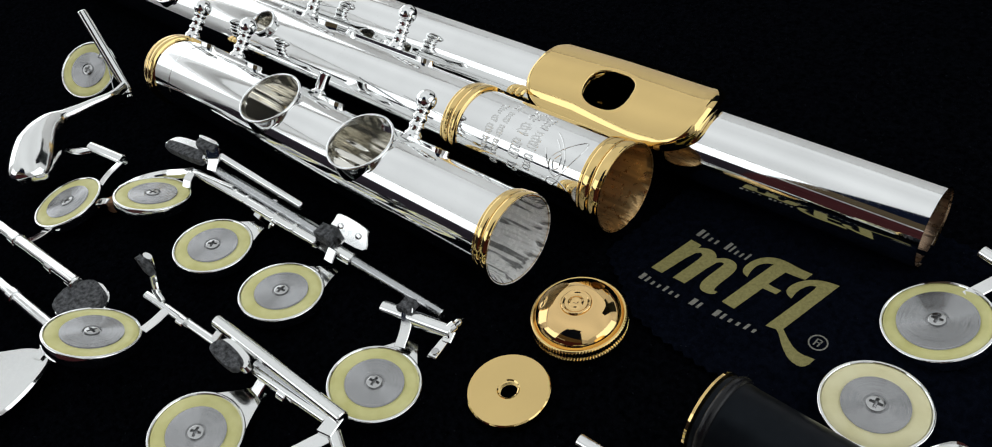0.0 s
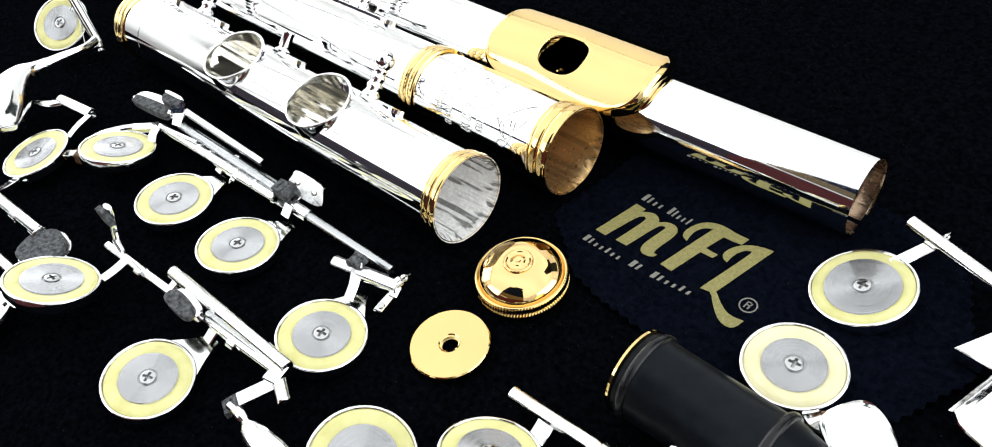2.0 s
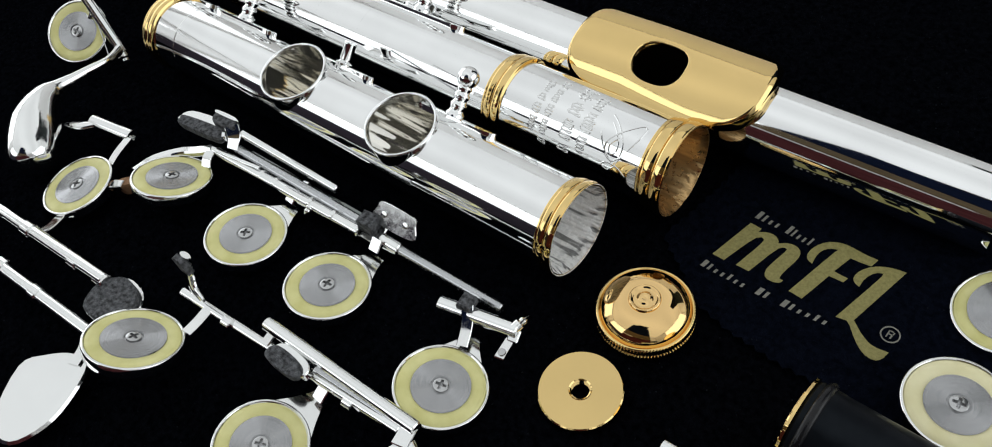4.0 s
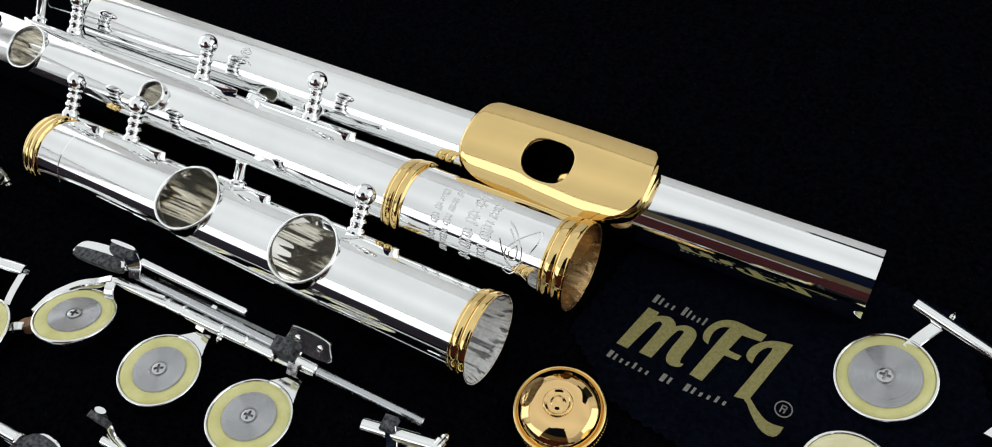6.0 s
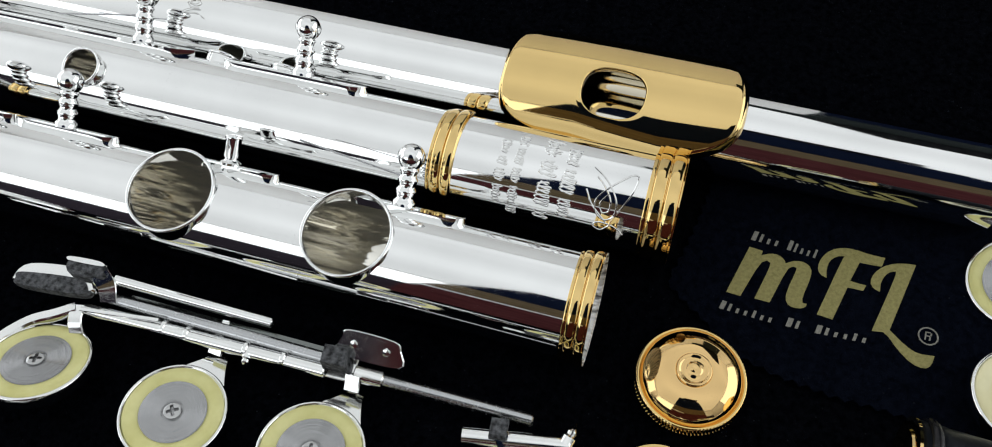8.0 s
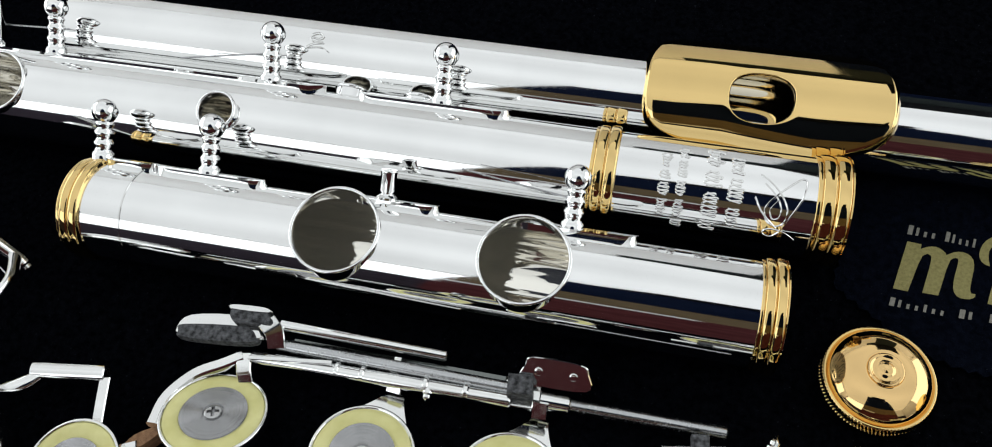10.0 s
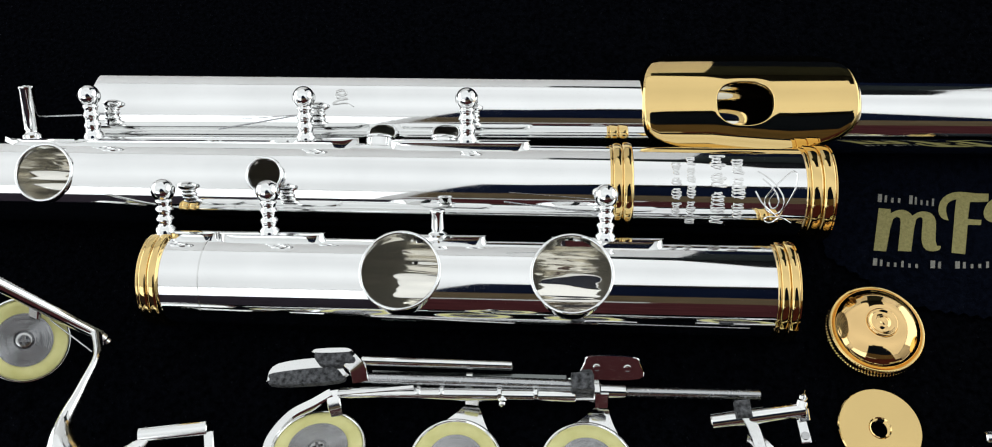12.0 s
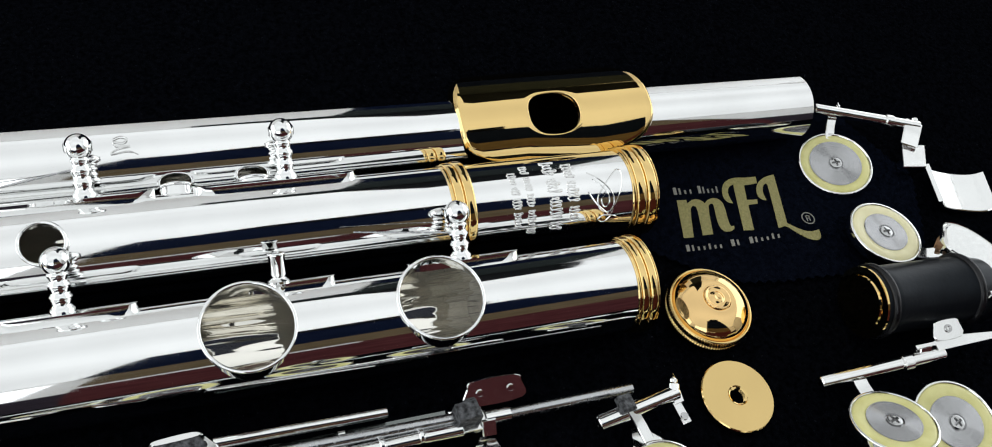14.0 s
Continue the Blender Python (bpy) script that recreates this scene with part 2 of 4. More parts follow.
def prism(outline, z0, z1, bm=None, edge=0.25, m=None):
    """A plate with that outline (x, y), between the heights, with broken edges."""
    bm = bm or bmesh.new()
    m = m or Matrix()
    cx = sum(p[0] for p in outline) / len(outline)
    cy = sum(p[1] for p in outline) / len(outline)
    size = max(max(abs(p[0] - cx), abs(p[1] - cy)) for p in outline)
    k = 1 - edge / max(size, 1e-6)

    def loop(z, s):
        return [bm.verts.new(m @ Vector((cx + (x - cx) * s, cy + (y - cy) * s, z))) for x, y in outline]

    rings = [loop(z0, k), loop(z0 + edge, 1), loop(z1 - edge, 1), loop(z1, k)]
    n = len(outline)
    for a, b in zip(rings, rings[1:]):
        for i in range(n):
            bm.faces.new((a[i], a[(i + 1) % n], b[(i + 1) % n], b[i]))
    bm.faces.new(rings[0][::-1])
    bm.faces.new(rings[-1])
    return bm


def soft_outline(points, steps=5):
    """A closed outline through the points, rounded (Catmull-Rom)."""
    out, n = [], len(points)
    for i in range(n):
        p0, p1, p2, p3 = (Vector(points[(i + k) % n]) for k in (-1, 0, 1, 2))
        for s in range(steps):
            t = s / steps
            v = 0.5 * ((2 * p1) + (p2 - p0) * t + (2 * p0 - 5 * p1 + 4 * p2 - p3) * t * t + (3 * p1 - p0 - 3 * p2 + p3) * t ** 3)
            out.append((v[0], v[1]))
    return out


def soft_line(points, steps=6):
    pts = [Vector(p) for p in points]
    pts = [2 * pts[0] - pts[1]] + pts + [2 * pts[-1] - pts[-2]]
    out = []
    for i in range(1, len(pts) - 2):
        p0, p1, p2, p3 = pts[i - 1:i + 3]
        for s in range(steps):
            t = s / steps
            out.append(0.5 * ((2 * p1) + (p2 - p0) * t + (2 * p0 - 5 * p1 + 4 * p2 - p3) * t * t + (3 * p1 - p0 - 3 * p2 + p3) * t ** 3))
    return out + [pts[-2]]


def sweep(line, section, bm=None, up=(0, 0, 1)):
    """Sweeps a section along a line of points. section: (across, height) pairs, or a function of 0..1 that gives them."""
    bm = bm or bmesh.new()
    up = Vector(up)
    rings, n = [], len(line)
    for i, p in enumerate(line):
        d = (line[min(i + 1, n - 1)] - line[max(i - 1, 0)]).normalized()
        side = d.cross(up).normalized()
        u = side.cross(d).normalized()
        sec = section(i / (n - 1)) if callable(section) else section
        rings.append([bm.verts.new(p + side * a + u * h) for a, h in sec])
    k = len(rings[0])
    for a, b in zip(rings, rings[1:]):
        for i in range(k):
            bm.faces.new((a[i], a[(i + 1) % k], b[(i + 1) % k], b[i]))
    bm.faces.new(rings[0][::-1])
    bm.faces.new(rings[-1])
    return bm


def strip(w, h):
    e = min(w, h) * 0.18
    return [(-w / 2 + e, -h / 2), (w / 2 - e, -h / 2), (w / 2, -h / 2 + e), (w / 2, h / 2 - e), (w / 2 - e, h / 2), (-w / 2 + e, h / 2), (-w / 2, h / 2 - e), (-w / 2, -h / 2 + e)]


def round_section(r, n=10):
    return [(r * math.cos(2 * math.pi * i / n), r * math.sin(2 * math.pi * i / n)) for i in range(n)]


def box(x0, y0, z0, x1, y1, z1, bm=None, edge=0.3):
    return prism([(x0, y0), (x1, y0), (x1, y1), (x0, y1)], z0, z1, bm, edge)


# ---- the place: floor, walls, ceiling, table ----
def slab(name, x0, y0, z0, x1, y1, z1, mat, parent=None, kind="structure", label="", category=""):
    ob = part(name, box(x0 / U, y0 / U, z0 / U, x1 / U, y1 / U, z1 / U, edge=4.0), mat, parent, smooth=False)
    if kind:
        tagged(ob, label, category, kind=kind)
    return ob


RX0, RX1, RY0, RY1, RZ0, RZ1 = -2.3, 1.9, -1.4, 2.1, -0.75, 1.55
slab("floor", RX0, RY0, RZ0 - 0.1, RX1, RY1, RZ0, FLOOR_WOOD, label="brown wooden floor of the room", category="floor")
# Assumed dark, so cuts in the lit panel are mirrored as dark zones
slab("ceiling", RX0, RY0, RZ1, RX1, RY1, RZ1 + 0.1, CEILING_PAINT, label="plain dark grey painted ceiling", category="ceiling")
BACKDROP_TOP, SPLIT, NZ = 0.62, -0.18, 0.55
WY0, WY1, WZ0, WZ1 = -0.9, 1.7, 0.0, 1.4
EY0, EY1, EZ0, EZ1 = -0.35, 2.0, -0.02, 1.5
for name, y0, z0, y1, z1 in (("wall_west_sill", RY0 - 0.1, RZ0 - 0.1, RY1 + 0.1, WZ0), ("wall_west_lintel", RY0 - 0.1, WZ1, RY1 + 0.1, RZ1 + 0.1), ("wall_west_near", RY0 - 0.1, WZ0, WY0, WZ1), ("wall_west_far", WY1, WZ0, RY1 + 0.1, WZ1)):
    slab(name, RX0 - 0.1, y0, z0, RX0, y1, z1, WALL_PAINT, label="plain white painted wall round a glowing opening", category="wall")
# Added helper: no source is known here, it brightens what the tubes mirror
slab("glow_panel_1", RX0 - 0.12, WY0 - 0.05, WZ0 - 0.05, RX0 - 0.11, WY1 + 0.05, WZ1 + 0.05, SIDE_GLOW, label="unseen glowing panel added behind a west wall opening", category="window")
for name, y0, z0, y1, z1 in (("wall_east_sill", RY0 - 0.1, RZ0 - 0.1, RY1 + 0.1, EZ0), ("wall_east_lintel", RY0 - 0.1, EZ1, RY1 + 0.1, RZ1 + 0.1), ("wall_east_near", RY0 - 0.1, EZ0, EY0, EZ1), ("wall_east_far", EY1, EZ0, RY1 + 0.1, EZ1)):
    slab(name, RX1, y0, z0, RX1 + 0.1, y1, z1, WALL_PAINT, label="plain white painted wall round a glowing opening", category="wall")
# Added glow on the east side, also lights the open tube ends
slab("glow_panel_2", RX1 + 0.11, EY0 - 0.05, EZ0 - 0.05, RX1 + 0.12, EY1 + 0.05, EZ1 + 0.05, SIDE_GLOW, label="unseen glowing panel added behind an east wall opening", category="window")
# Dark parts of this unseen wall are added as dark zones for reflections
for name, x0, z0, x1, z1, mat, label in (("wall_north_white", RX0, RZ0 - 0.1, SPLIT, RZ1 + 0.1, WALL_PAINT, "white painted part of the wall"), ("wall_north_sill", SPLIT, RZ0 - 0.1, 0.2, 1.22, WALL_PAINT, "white painted lower part of the wall"),
                                         ("wall_north_dark_low", 0.2, RZ0 - 0.1, 0.95, NZ, NAVY_BACKDROP, "dark navy lower wall part added to be mirrored"), ("wall_north_dark", 0.2, NZ, 0.95, RZ1 + 0.1, DARK_BACKDROP, "dark grey-green wall part added to be mirrored"), ("wall_north_dark_high", SPLIT, 1.22, 0.2, RZ1 + 0.1, DARK_BACKDROP, "dark grey-green upper wall part added to be mirrored"),
                                         ("wall_north_east", 0.95, RZ0 - 0.1, RX1, RZ1 + 0.1, WALL_PAINT, "white painted part of the wall")):
    slab(name, x0, RY1, z0, x1, RY1 + 0.1, z1, mat, label=label, category="wall")
SX0, SX1, SZ0, SZ1 = -2.2, -0.55, BACKDROP_TOP + 0.04, 1.5
for name, x0, z0, x1, z1 in (("wall_south", SX1, BACKDROP_TOP, RX1, RZ1 + 0.1), ("wall_south_sill", RX0, BACKDROP_TOP, SX1, SZ0), ("wall_south_lintel", RX0, SZ1, SX1, RZ1 + 0.1), ("wall_south_pier", RX0, SZ0, SX0, SZ1)):
    slab(name, x0, RY0 - 0.1, z0, x1, RY0, z1, WALL_PAINT, label="plain white painted wall", category="wall")
# Unseen glow, assumed from a bright band that the tubes mirror
slab("glow_panel_3", SX0 - 0.05, RY0 - 0.12, SZ0 - 0.03, SX1 + 0.05, RY0 - 0.11, SZ1 + 0.03, SIDE_GLOW, label="unseen glowing panel assumed behind a high south opening", category="window")
# Dark lower wall is made up to darken the tubes' mirrored near side
slab("wall_south_dark_low", RX0, RY0 - 0.1, RZ0 - 0.1, RX1, RY0, BACKDROP_TOP, SLATE_BACKDROP, label="unseen dark slate lower wall added to be mirrored", category="wall")
# Unseen screen added behind the camera to put dark bands in the tubes
for name, z0, z1, mat, label in (("mirrored_screen_upper", 0.62, RZ1, NAVY_BACKDROP, "dark navy upper part of an unseen screen added for reflections"), ("mirrored_screen_middle", 0.36, 0.62, BROWN_BACKDROP, "brown middle part of an unseen screen added for reflections"),
                                 ("mirrored_screen_lower", RZ0, 0.36, MAROON_BACKDROP, "maroon lower part of an unseen screen added for reflections")):
    slab(name, -0.31, -0.57, z0, 0.44, -0.50, z1, mat, label=label, category="wall")


# Strip added so the tubes mirror a thin bright line
slab("mirrored_screen_strip", -0.31, -0.50, 0.335, -0.06, -0.492, 0.36, WALL_PAINT, label="narrow white strip added to be mirrored as a line", category="trim")

lamp = thing("ceiling_light", -0.2 / U, 0.3 / U, RZ1 / U, "unseen ceiling light panel, outline cut to shape what is mirrored", "ceiling light")
# Notches are added to the lit outline to give the tubes dark wedges
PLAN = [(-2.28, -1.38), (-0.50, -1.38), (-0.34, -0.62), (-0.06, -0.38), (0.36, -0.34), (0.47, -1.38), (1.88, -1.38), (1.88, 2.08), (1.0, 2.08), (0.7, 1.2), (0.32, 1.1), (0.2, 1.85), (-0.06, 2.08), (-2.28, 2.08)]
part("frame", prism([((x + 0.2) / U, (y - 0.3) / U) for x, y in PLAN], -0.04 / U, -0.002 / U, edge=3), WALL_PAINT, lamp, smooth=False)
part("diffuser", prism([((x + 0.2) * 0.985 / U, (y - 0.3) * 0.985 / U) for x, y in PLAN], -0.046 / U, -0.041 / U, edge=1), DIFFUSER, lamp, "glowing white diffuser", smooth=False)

table = thing("table", -0.17 / U, 0.13 / U, RZ0 / U, "wooden table under a black cloth", "table")
part("tabletop", box(-0.7 / U, -0.44 / U, 0.715 / U, 0.7 / U, 0.52 / U, 0.7475 / U, edge=3), TABLE_WOOD, table, smooth=False)
for sx in (-0.65, 0.65):
    for sy in (-0.39, 0.47):
        part("leg", box((sx - 0.03) / U, (sy - 0.03) / U, 0, (sx + 0.03) / U, (sy + 0.03) / U, 0.714 / U, edge=3), TABLE_WOOD, table, smooth=False)


def cloth_height(x, y):
    v = Vector((x * 0.006, y * 0.006, 0.3))
    w = Vector((x * 0.03, y * 0.03, 1.7))
    return -0.9 + 0.9 * noise.noise(v) + 0.25 * noise.noise(w)


def sheet(x0, y0, x1, y1, nx, ny):
    bm = bmesh.new()
    g = [[bm.verts.new((x0 + (x1 - x0) * i / nx, y0 + (y1 - y0) * j / ny, min(cloth_height(x0 + (x1 - x0) * i / nx, y0 + (y1 - y0) * j / ny), 0.0))) for j in range(ny + 1)] for i in range(nx + 1)]
    for i in range(nx):
        for j in range(ny):
            bm.faces.new((g[i][j], g[i + 1][j], g[i + 1][j + 1], g[i][j + 1]))
    low = [bm.verts.new(Vector((v.co.x, v.co.y, -2.4))) for v in (g[0][0], g[nx][0], g[nx][ny], g[0][ny])]
    edges = ([g[i][0] for i in range(nx + 1)], [g[nx][j] for j in range(ny + 1)], [g[i][ny] for i in range(nx, -1, -1)], [g[0][j] for j in range(ny, -1, -1)])
    for k, e in enumerate(edges):
        bm.faces.new(e[::-1] + [low[k], low[(k + 1) % 4]])
    return bm


tagged(part("tablecloth", sheet(-990, -340, 590, 740, 200, 140), BLACK_CLOTH), "smooth matt black cloth spread over the table", "tablecloth", kind="structure")


# ---- flute tubes with real tone holes ----
def tube_wall(bm_data, radius, x0, x1, holes, axis, n=120, inner=False):
    """Adds a cylinder wall round the axis line, with round openings. holes: (x, radius, angle from up towards the back)."""
    verts, faces, norms = bm_data
    (ay, az), (by, bz), taper = axis
    seen = {}

    def at(x, phi):
        s = (x - x0) / (x1 - x0)
        r = radius * (1 - taper * s)
        cy, cz = ay + (by - ay) * s, az + (bz - az) * s
        d = Vector((0, math.sin(phi), math.cos(phi)))
        co = (x, cy + r * d.y, cz + r * d.z)
        tag = tuple(round(v, 4) for v in co)
        if tag not in seen:
            seen[tag] = len(verts)
            verts.append(co)
            norms.append(-d if inner else d)
        return seen[tag]

    def quad(a, b, c, d):
        faces.append((d, c, b, a) if inner else (a, b, c, d))

    def grid(xs, ps):
        g = [[at(x, p) for p in ps] for x in xs]
        for i in range(len(xs) - 1):
            for j in range(len(ps) - 1):
                quad(g[i][j], g[i + 1][j], g[i + 1][j + 1], g[i][j + 1])

    full = [2 * math.pi * i / n for i in range(n + 1)]
    last = x0
    for hx, hr, ang in sorted(holes):
        half = hr + 1.4
        grid([last, hx - half], [p + ang for p in full])
        s = (hx - x0) / (x1 - x0)
        big = math.asin(min(hr / (radius * (1 - taper * s)), 0.97))
        span = math.ceil((big + 0.2) / (2 * math.pi / n)) * 2 * math.pi / n
        k = 16
        ring = 8 * k
        # the rest of the circumference beside the opening
        grid([hx - half, hx + half], [ang + span + (2 * math.pi - 2 * span) * i / (n // 2) for i in range(n // 2 + 1)])
        loops, rim, edge = [], [], []
        for i in range(ring):
            a = 2 * math.pi * i / ring
            ca, sa = math.cos(a), math.sin(a)
            rim.append((hr * ca, math.asin(max(-1, min(1, hr * sa / (radius * (1 - taper * s)))))))
            m = max(abs(ca), abs(sa))
            edge.append((half * ca / m, span * sa / m))
        steps = 6
        for q in range(steps + 1):
            t = q / steps
            loops.append([at(hx + rim[i][0] * (1 - t) + edge[i][0] * t, ang + rim[i][1] * (1 - t) + edge[i][1] * t) for i in range(ring)])
        for a, b in zip(loops, loops[1:]):
            for i in range(ring):
                j = (i + 1) % ring
                quad(b[i], b[j], a[j], a[i])
        last = hx + half
    grid([last, x1], full)


def tube(name, parent, radius, wall, x0, x1, holes, axis, mat, bore_mat, base):
    """A tube as two meshes, its outside and its bore, with exact normals for clean reflections."""
    for pname, r, m, inner in ((name, radius, mat, False), ("bore", radius - wall, bore_mat, True)):
        data = ([], [], [])
        tube_wall(data, r, x0, x1, holes, axis, inner=inner)
        verts, faces, norms = data
        if not inner:  # the two ends close the wall
            (ay, az), (by, bz), taper = axis
            for x, (cy, cz), s, d in ((x0, (ay, az), 0, 1), (x1, (by, bz), 1, -1)):
                k0 = len(verts)
                for i in range(96):
                    a = 2 * math.pi * i / 96
                    for rr in (radius * (1 - taper * s), (radius - wall) * (1 - taper * s)):
                        verts.append((x, cy + rr * math.sin(a), cz + rr * math.cos(a)))
                        norms.append(Vector((-d, 0, 0)))
                for i in range(96):
                    j = (i + 1) % 96
                    faces.append((k0 + 2 * i, k0 + 2 * j, k0 + 2 * j + 1, k0 + 2 * i + 1))
        me = bpy.data.meshes.new(pname)
        me.from_pydata([tuple((Vector(v) - base) * U) for v in verts], [], faces)
        me.polygons.foreach_set("use_smooth", [True] * len(me.polygons))
        me.update()
        me.normals_split_custom_set_from_vertices([tuple(v) for v in norms])
        me.materials.append(m)
        put(pname, me, parent, "" if not inner else "drawn metal inside of the tube")


def tone_hole(parent, base, hx, hr, ang, radius, cy, cz, rise):
    """The raised chimney round a tone hole, with a rolled rim."""
    bm = bmesh.new()
    n = 72
    c, s = math.cos(ang), math.sin(ang)
    up, side = Vector((0, s, c)), Vector((0, c, -s))
    o = Vector((hx, cy, cz)) - base
    rings = []

    def loop(r, h):
        out = []
        for i in range(n):
            a = 2 * math.pi * i / n
            across = r * math.sin(a)
            hh = h if h is not None else math.sqrt(max(radius ** 2 - across ** 2, 0.4)) - 0.3
            out.append(bm.verts.new(o + Vector((r * math.cos(a), 0, 0)) + side * across + up * hh))
        return out

    top = radius + rise
    rings = [loop(hr + 0.35, None), loop(hr + 0.35, top - 0.9)]
    for k in range(9):
        b = -0.5 * math.pi + 1.5 * math.pi * k / 8 - 0.35
        rings.append(loop(hr + 0.24 + 0.4 * math.cos(b), top - 0.40 + 0.40 * math.sin(b)))
    rings += [loop(hr, top - 1.1), loop(hr, None)]
    for a, b in zip(rings, rings[1:]):
        for i in range(n):
            bm.faces.new((a[i], a[(i + 1) % n], b[(i + 1) % n], b[i]))
    return part("tone_hole_rim", bm, SILVER, parent, sharp=60)


def ring(parent, base, x0, x1, radius, cy, cz, wall=0.2, mouth=0.0):
    """A beaded gold ring round a tube end."""
    w, bore = x1 - x0, radius - wall
    prof = [(bore, 0), (radius + 0.25, 0)]
    beads = [(0.0, 0.13, 0.42), (0.14, 0.53, 0.85), (0.55, 0.98, 1.1)]
    for a, b, h in beads:
        for k in range(11):
            t = math.pi * k / 10
            u = a + (b - a) * (0.5 - 0.5 * math.cos(t))
            prof.append((radius + 0.25 + (h - 0.25) * math.sin(t) ** 0.5, u * w))
    prof += [(radius + 1.0, w - 0.3), (radius + 0.95, w), (radius + mouth, w), (bore, w - 2.5)] if mouth else [(radius + 0.1, w), (bore, w)]
    m = Matrix.Translation(Vector((x0, cy, cz)) - base) @ Matrix.Rotation(math.pi / 2, 4, "Y")
    return part("gold_ring", lathe(prof, 96, m, closed=True), GOLD, parent, "polished gold ring", sharp=50)


POST = [(0, -1.0), (2.6, -1.0), (2.6, 0.3), (2.35, 0.9), (2.0, 1.3), (1.95, 2.6), (2.15, 3.0), (2.25, 3.4), (2.1, 3.9), (1.85, 4.2), (1.8, 5.4), (2.05, 5.8), (2.2, 6.3), (2.05, 6.9),
        (1.75, 7.3), (1.7, 8.0), (1.95, 8.5), (2.1, 8.9), (1.95, 9.3), (1.8, 9.5)]
SEAT = 1.3  # the straps under the posts


def ball_post(parent, base, x, ang, radius, cy, cz, height=12.4, ball=2.9):
    d = Vector((0, math.sin(ang), math.cos(ang)))
    radius, height = radius + SEAT, height - SEAT
    foot = Vector((x, cy, cz)) - base + d * radius
    k = (height - 2.3) / 9.5
    prof = [(r, h * k) for r, h in POST]
    for i in range(13):
        t = -math.pi / 2 + 0.75 + (math.pi - 0.75) * i / 12
        prof.append((max(ball * math.cos(t), 0.0), height + ball * math.sin(t)))
    post = part("ball_post", lathe(prof, 32, frame_of(foot, foot + d)), SILVER, parent, sharp=60)
    eye = foot + d * height
    for way in (1, -1):  # the pivot holes on either side of the ball
        hole = lathe([(0, -0.5), (0.75, -0.5), (0.8, 0.12), (1.0, 0.2), (1.15, 0.08), (1.2, -0.3)], 20, frame_of(eye + Vector((way * ball * 0.90, 0, 0)), eye + Vector((way * ball * 2, 0, 0))))
        part("pivot_hole", hole, STEEL_DARK, post, "dark pivot hole of the post", sharp=40)
    return post


def flat_post(parent, base, x, ang, radius, cy, cz, height, r):
    d = Vector((0, math.sin(ang), math.cos(ang)))
    foot = Vector((x, cy, cz)) - base + d * radius
    prof = [(0, -0.6), (r * 1.35, -0.6), (r * 1.35, 1.6), (r * 1.0, 2.0), (r * 0.85, 2.3), (r * 0.85, 2.7), (r, 3.0), (r, height - 0.9), (r * 1.08, height - 0.7), (r * 1.08, height - 0.15), (r, height),
            (r * 0.45, height), (r * 0.4, height - 1.4), (0, height - 1.4)]
    return part("post", lathe(prof, 24, frame_of(foot, foot + d)), SILVER, parent, sharp=45)


def saddle(parent, base, x0, x1, ang, radius, cy, cz, width, name="post_saddle", thick=1.3):
    """A thin strap soldered along the tube under the posts, with pointed round ends."""
    bm = bmesh.new()
    nx, na = 28, 7
    rows = []
    for top in (True, False):
        g = []
        for i in range(nx + 1):
            t = i / nx
            x = x0 + (x1 - x0) * t
            e = min(t, 1 - t) * (x1 - x0) / (width * 0.9)
            w = width * (math.sqrt(max(1 - (1 - min(e, 1)) ** 2, 0)) * 0.97 + 0.03)
            line = []
            for j in range(na + 1):
                a = ang + (j / na - 0.5) * w / radius
                r = radius + (thick if top else -0.2)
                line.append(bm.verts.new(Vector((x, cy + r * math.sin(a), cz + r * math.cos(a))) - base))
            g.append(line)
        rows.append(g)
    a, b = rows
    for i in range(nx):
        for j in range(na):
            bm.faces.new((a[i][j], a[i + 1][j], a[i + 1][j + 1], a[i][j + 1]))
            bm.faces.new((b[i][j + 1], b[i + 1][j + 1], b[i + 1][j], b[i][j]))
        for j in (0, na):
            bm.faces.new((a[i][j], b[i][j], b[i + 1][j], a[i + 1][j]))
    for i in (0, nx):
        for j in range(na):
            bm.faces.new((a[i][j], a[i][j + 1], b[i][j + 1], b[i][j]))
    return part(name, bm, SILVER, parent, sharp=40)


def spring(parent, p, q, r=0.22):
    return part("needle_spring", rod(p, q, r, n=8), STEEL, parent, "thin steel needle spring")


HOLE = radians(-9)   # the tone holes lean towards the near side
BACK = radians(50)    # the posts lean away

# foot joint
FR, FY, FZ = 11.1, 102.6, 11.4
fb = Vector((-186, FY, 0))
foot = thing("flute_foot_joint", *fb, "silver flute foot joint with gold rings, stripped of its keys", "flute joint", "flute joints on the cloth")


def fy(x):
    return FY - 0.003 * (x + 178)


FH = [(-199.8, 9.2, HOLE), (-159.3, 9.2, HOLE)]
tube("tube", foot, FR, 0.32, -263.0, -109.9, FH, ((fy(-263.0), FZ), (fy(-109.9), FZ), 0), SILVER, SILVER_INNER, fb)
for hx, hr, a in FH:
    tone_hole(foot, fb, hx, hr, a, FR, fy(hx), FZ, 0.7)
part("socket_lining", lathe([(FR - 0.6, 0), (FR - 0.4, 0), (FR - 0.4, 31.4), (FR + 0.76, 34), (FR + 0.6, 34), (FR - 0.6, 31.4)], 96, Matrix.Translation(Vector((-141.15, fy(-124), FZ)) - fb) @ Matrix.Rotation(math.pi / 2, 4, "Y"), closed=True), SILVER_LINING, foot, "silver lining of the socket, mirrored streaks put in its colour", sharp=60)
ring(foot, fb, -264.0, -258.6, FR, fy(-261), FZ)
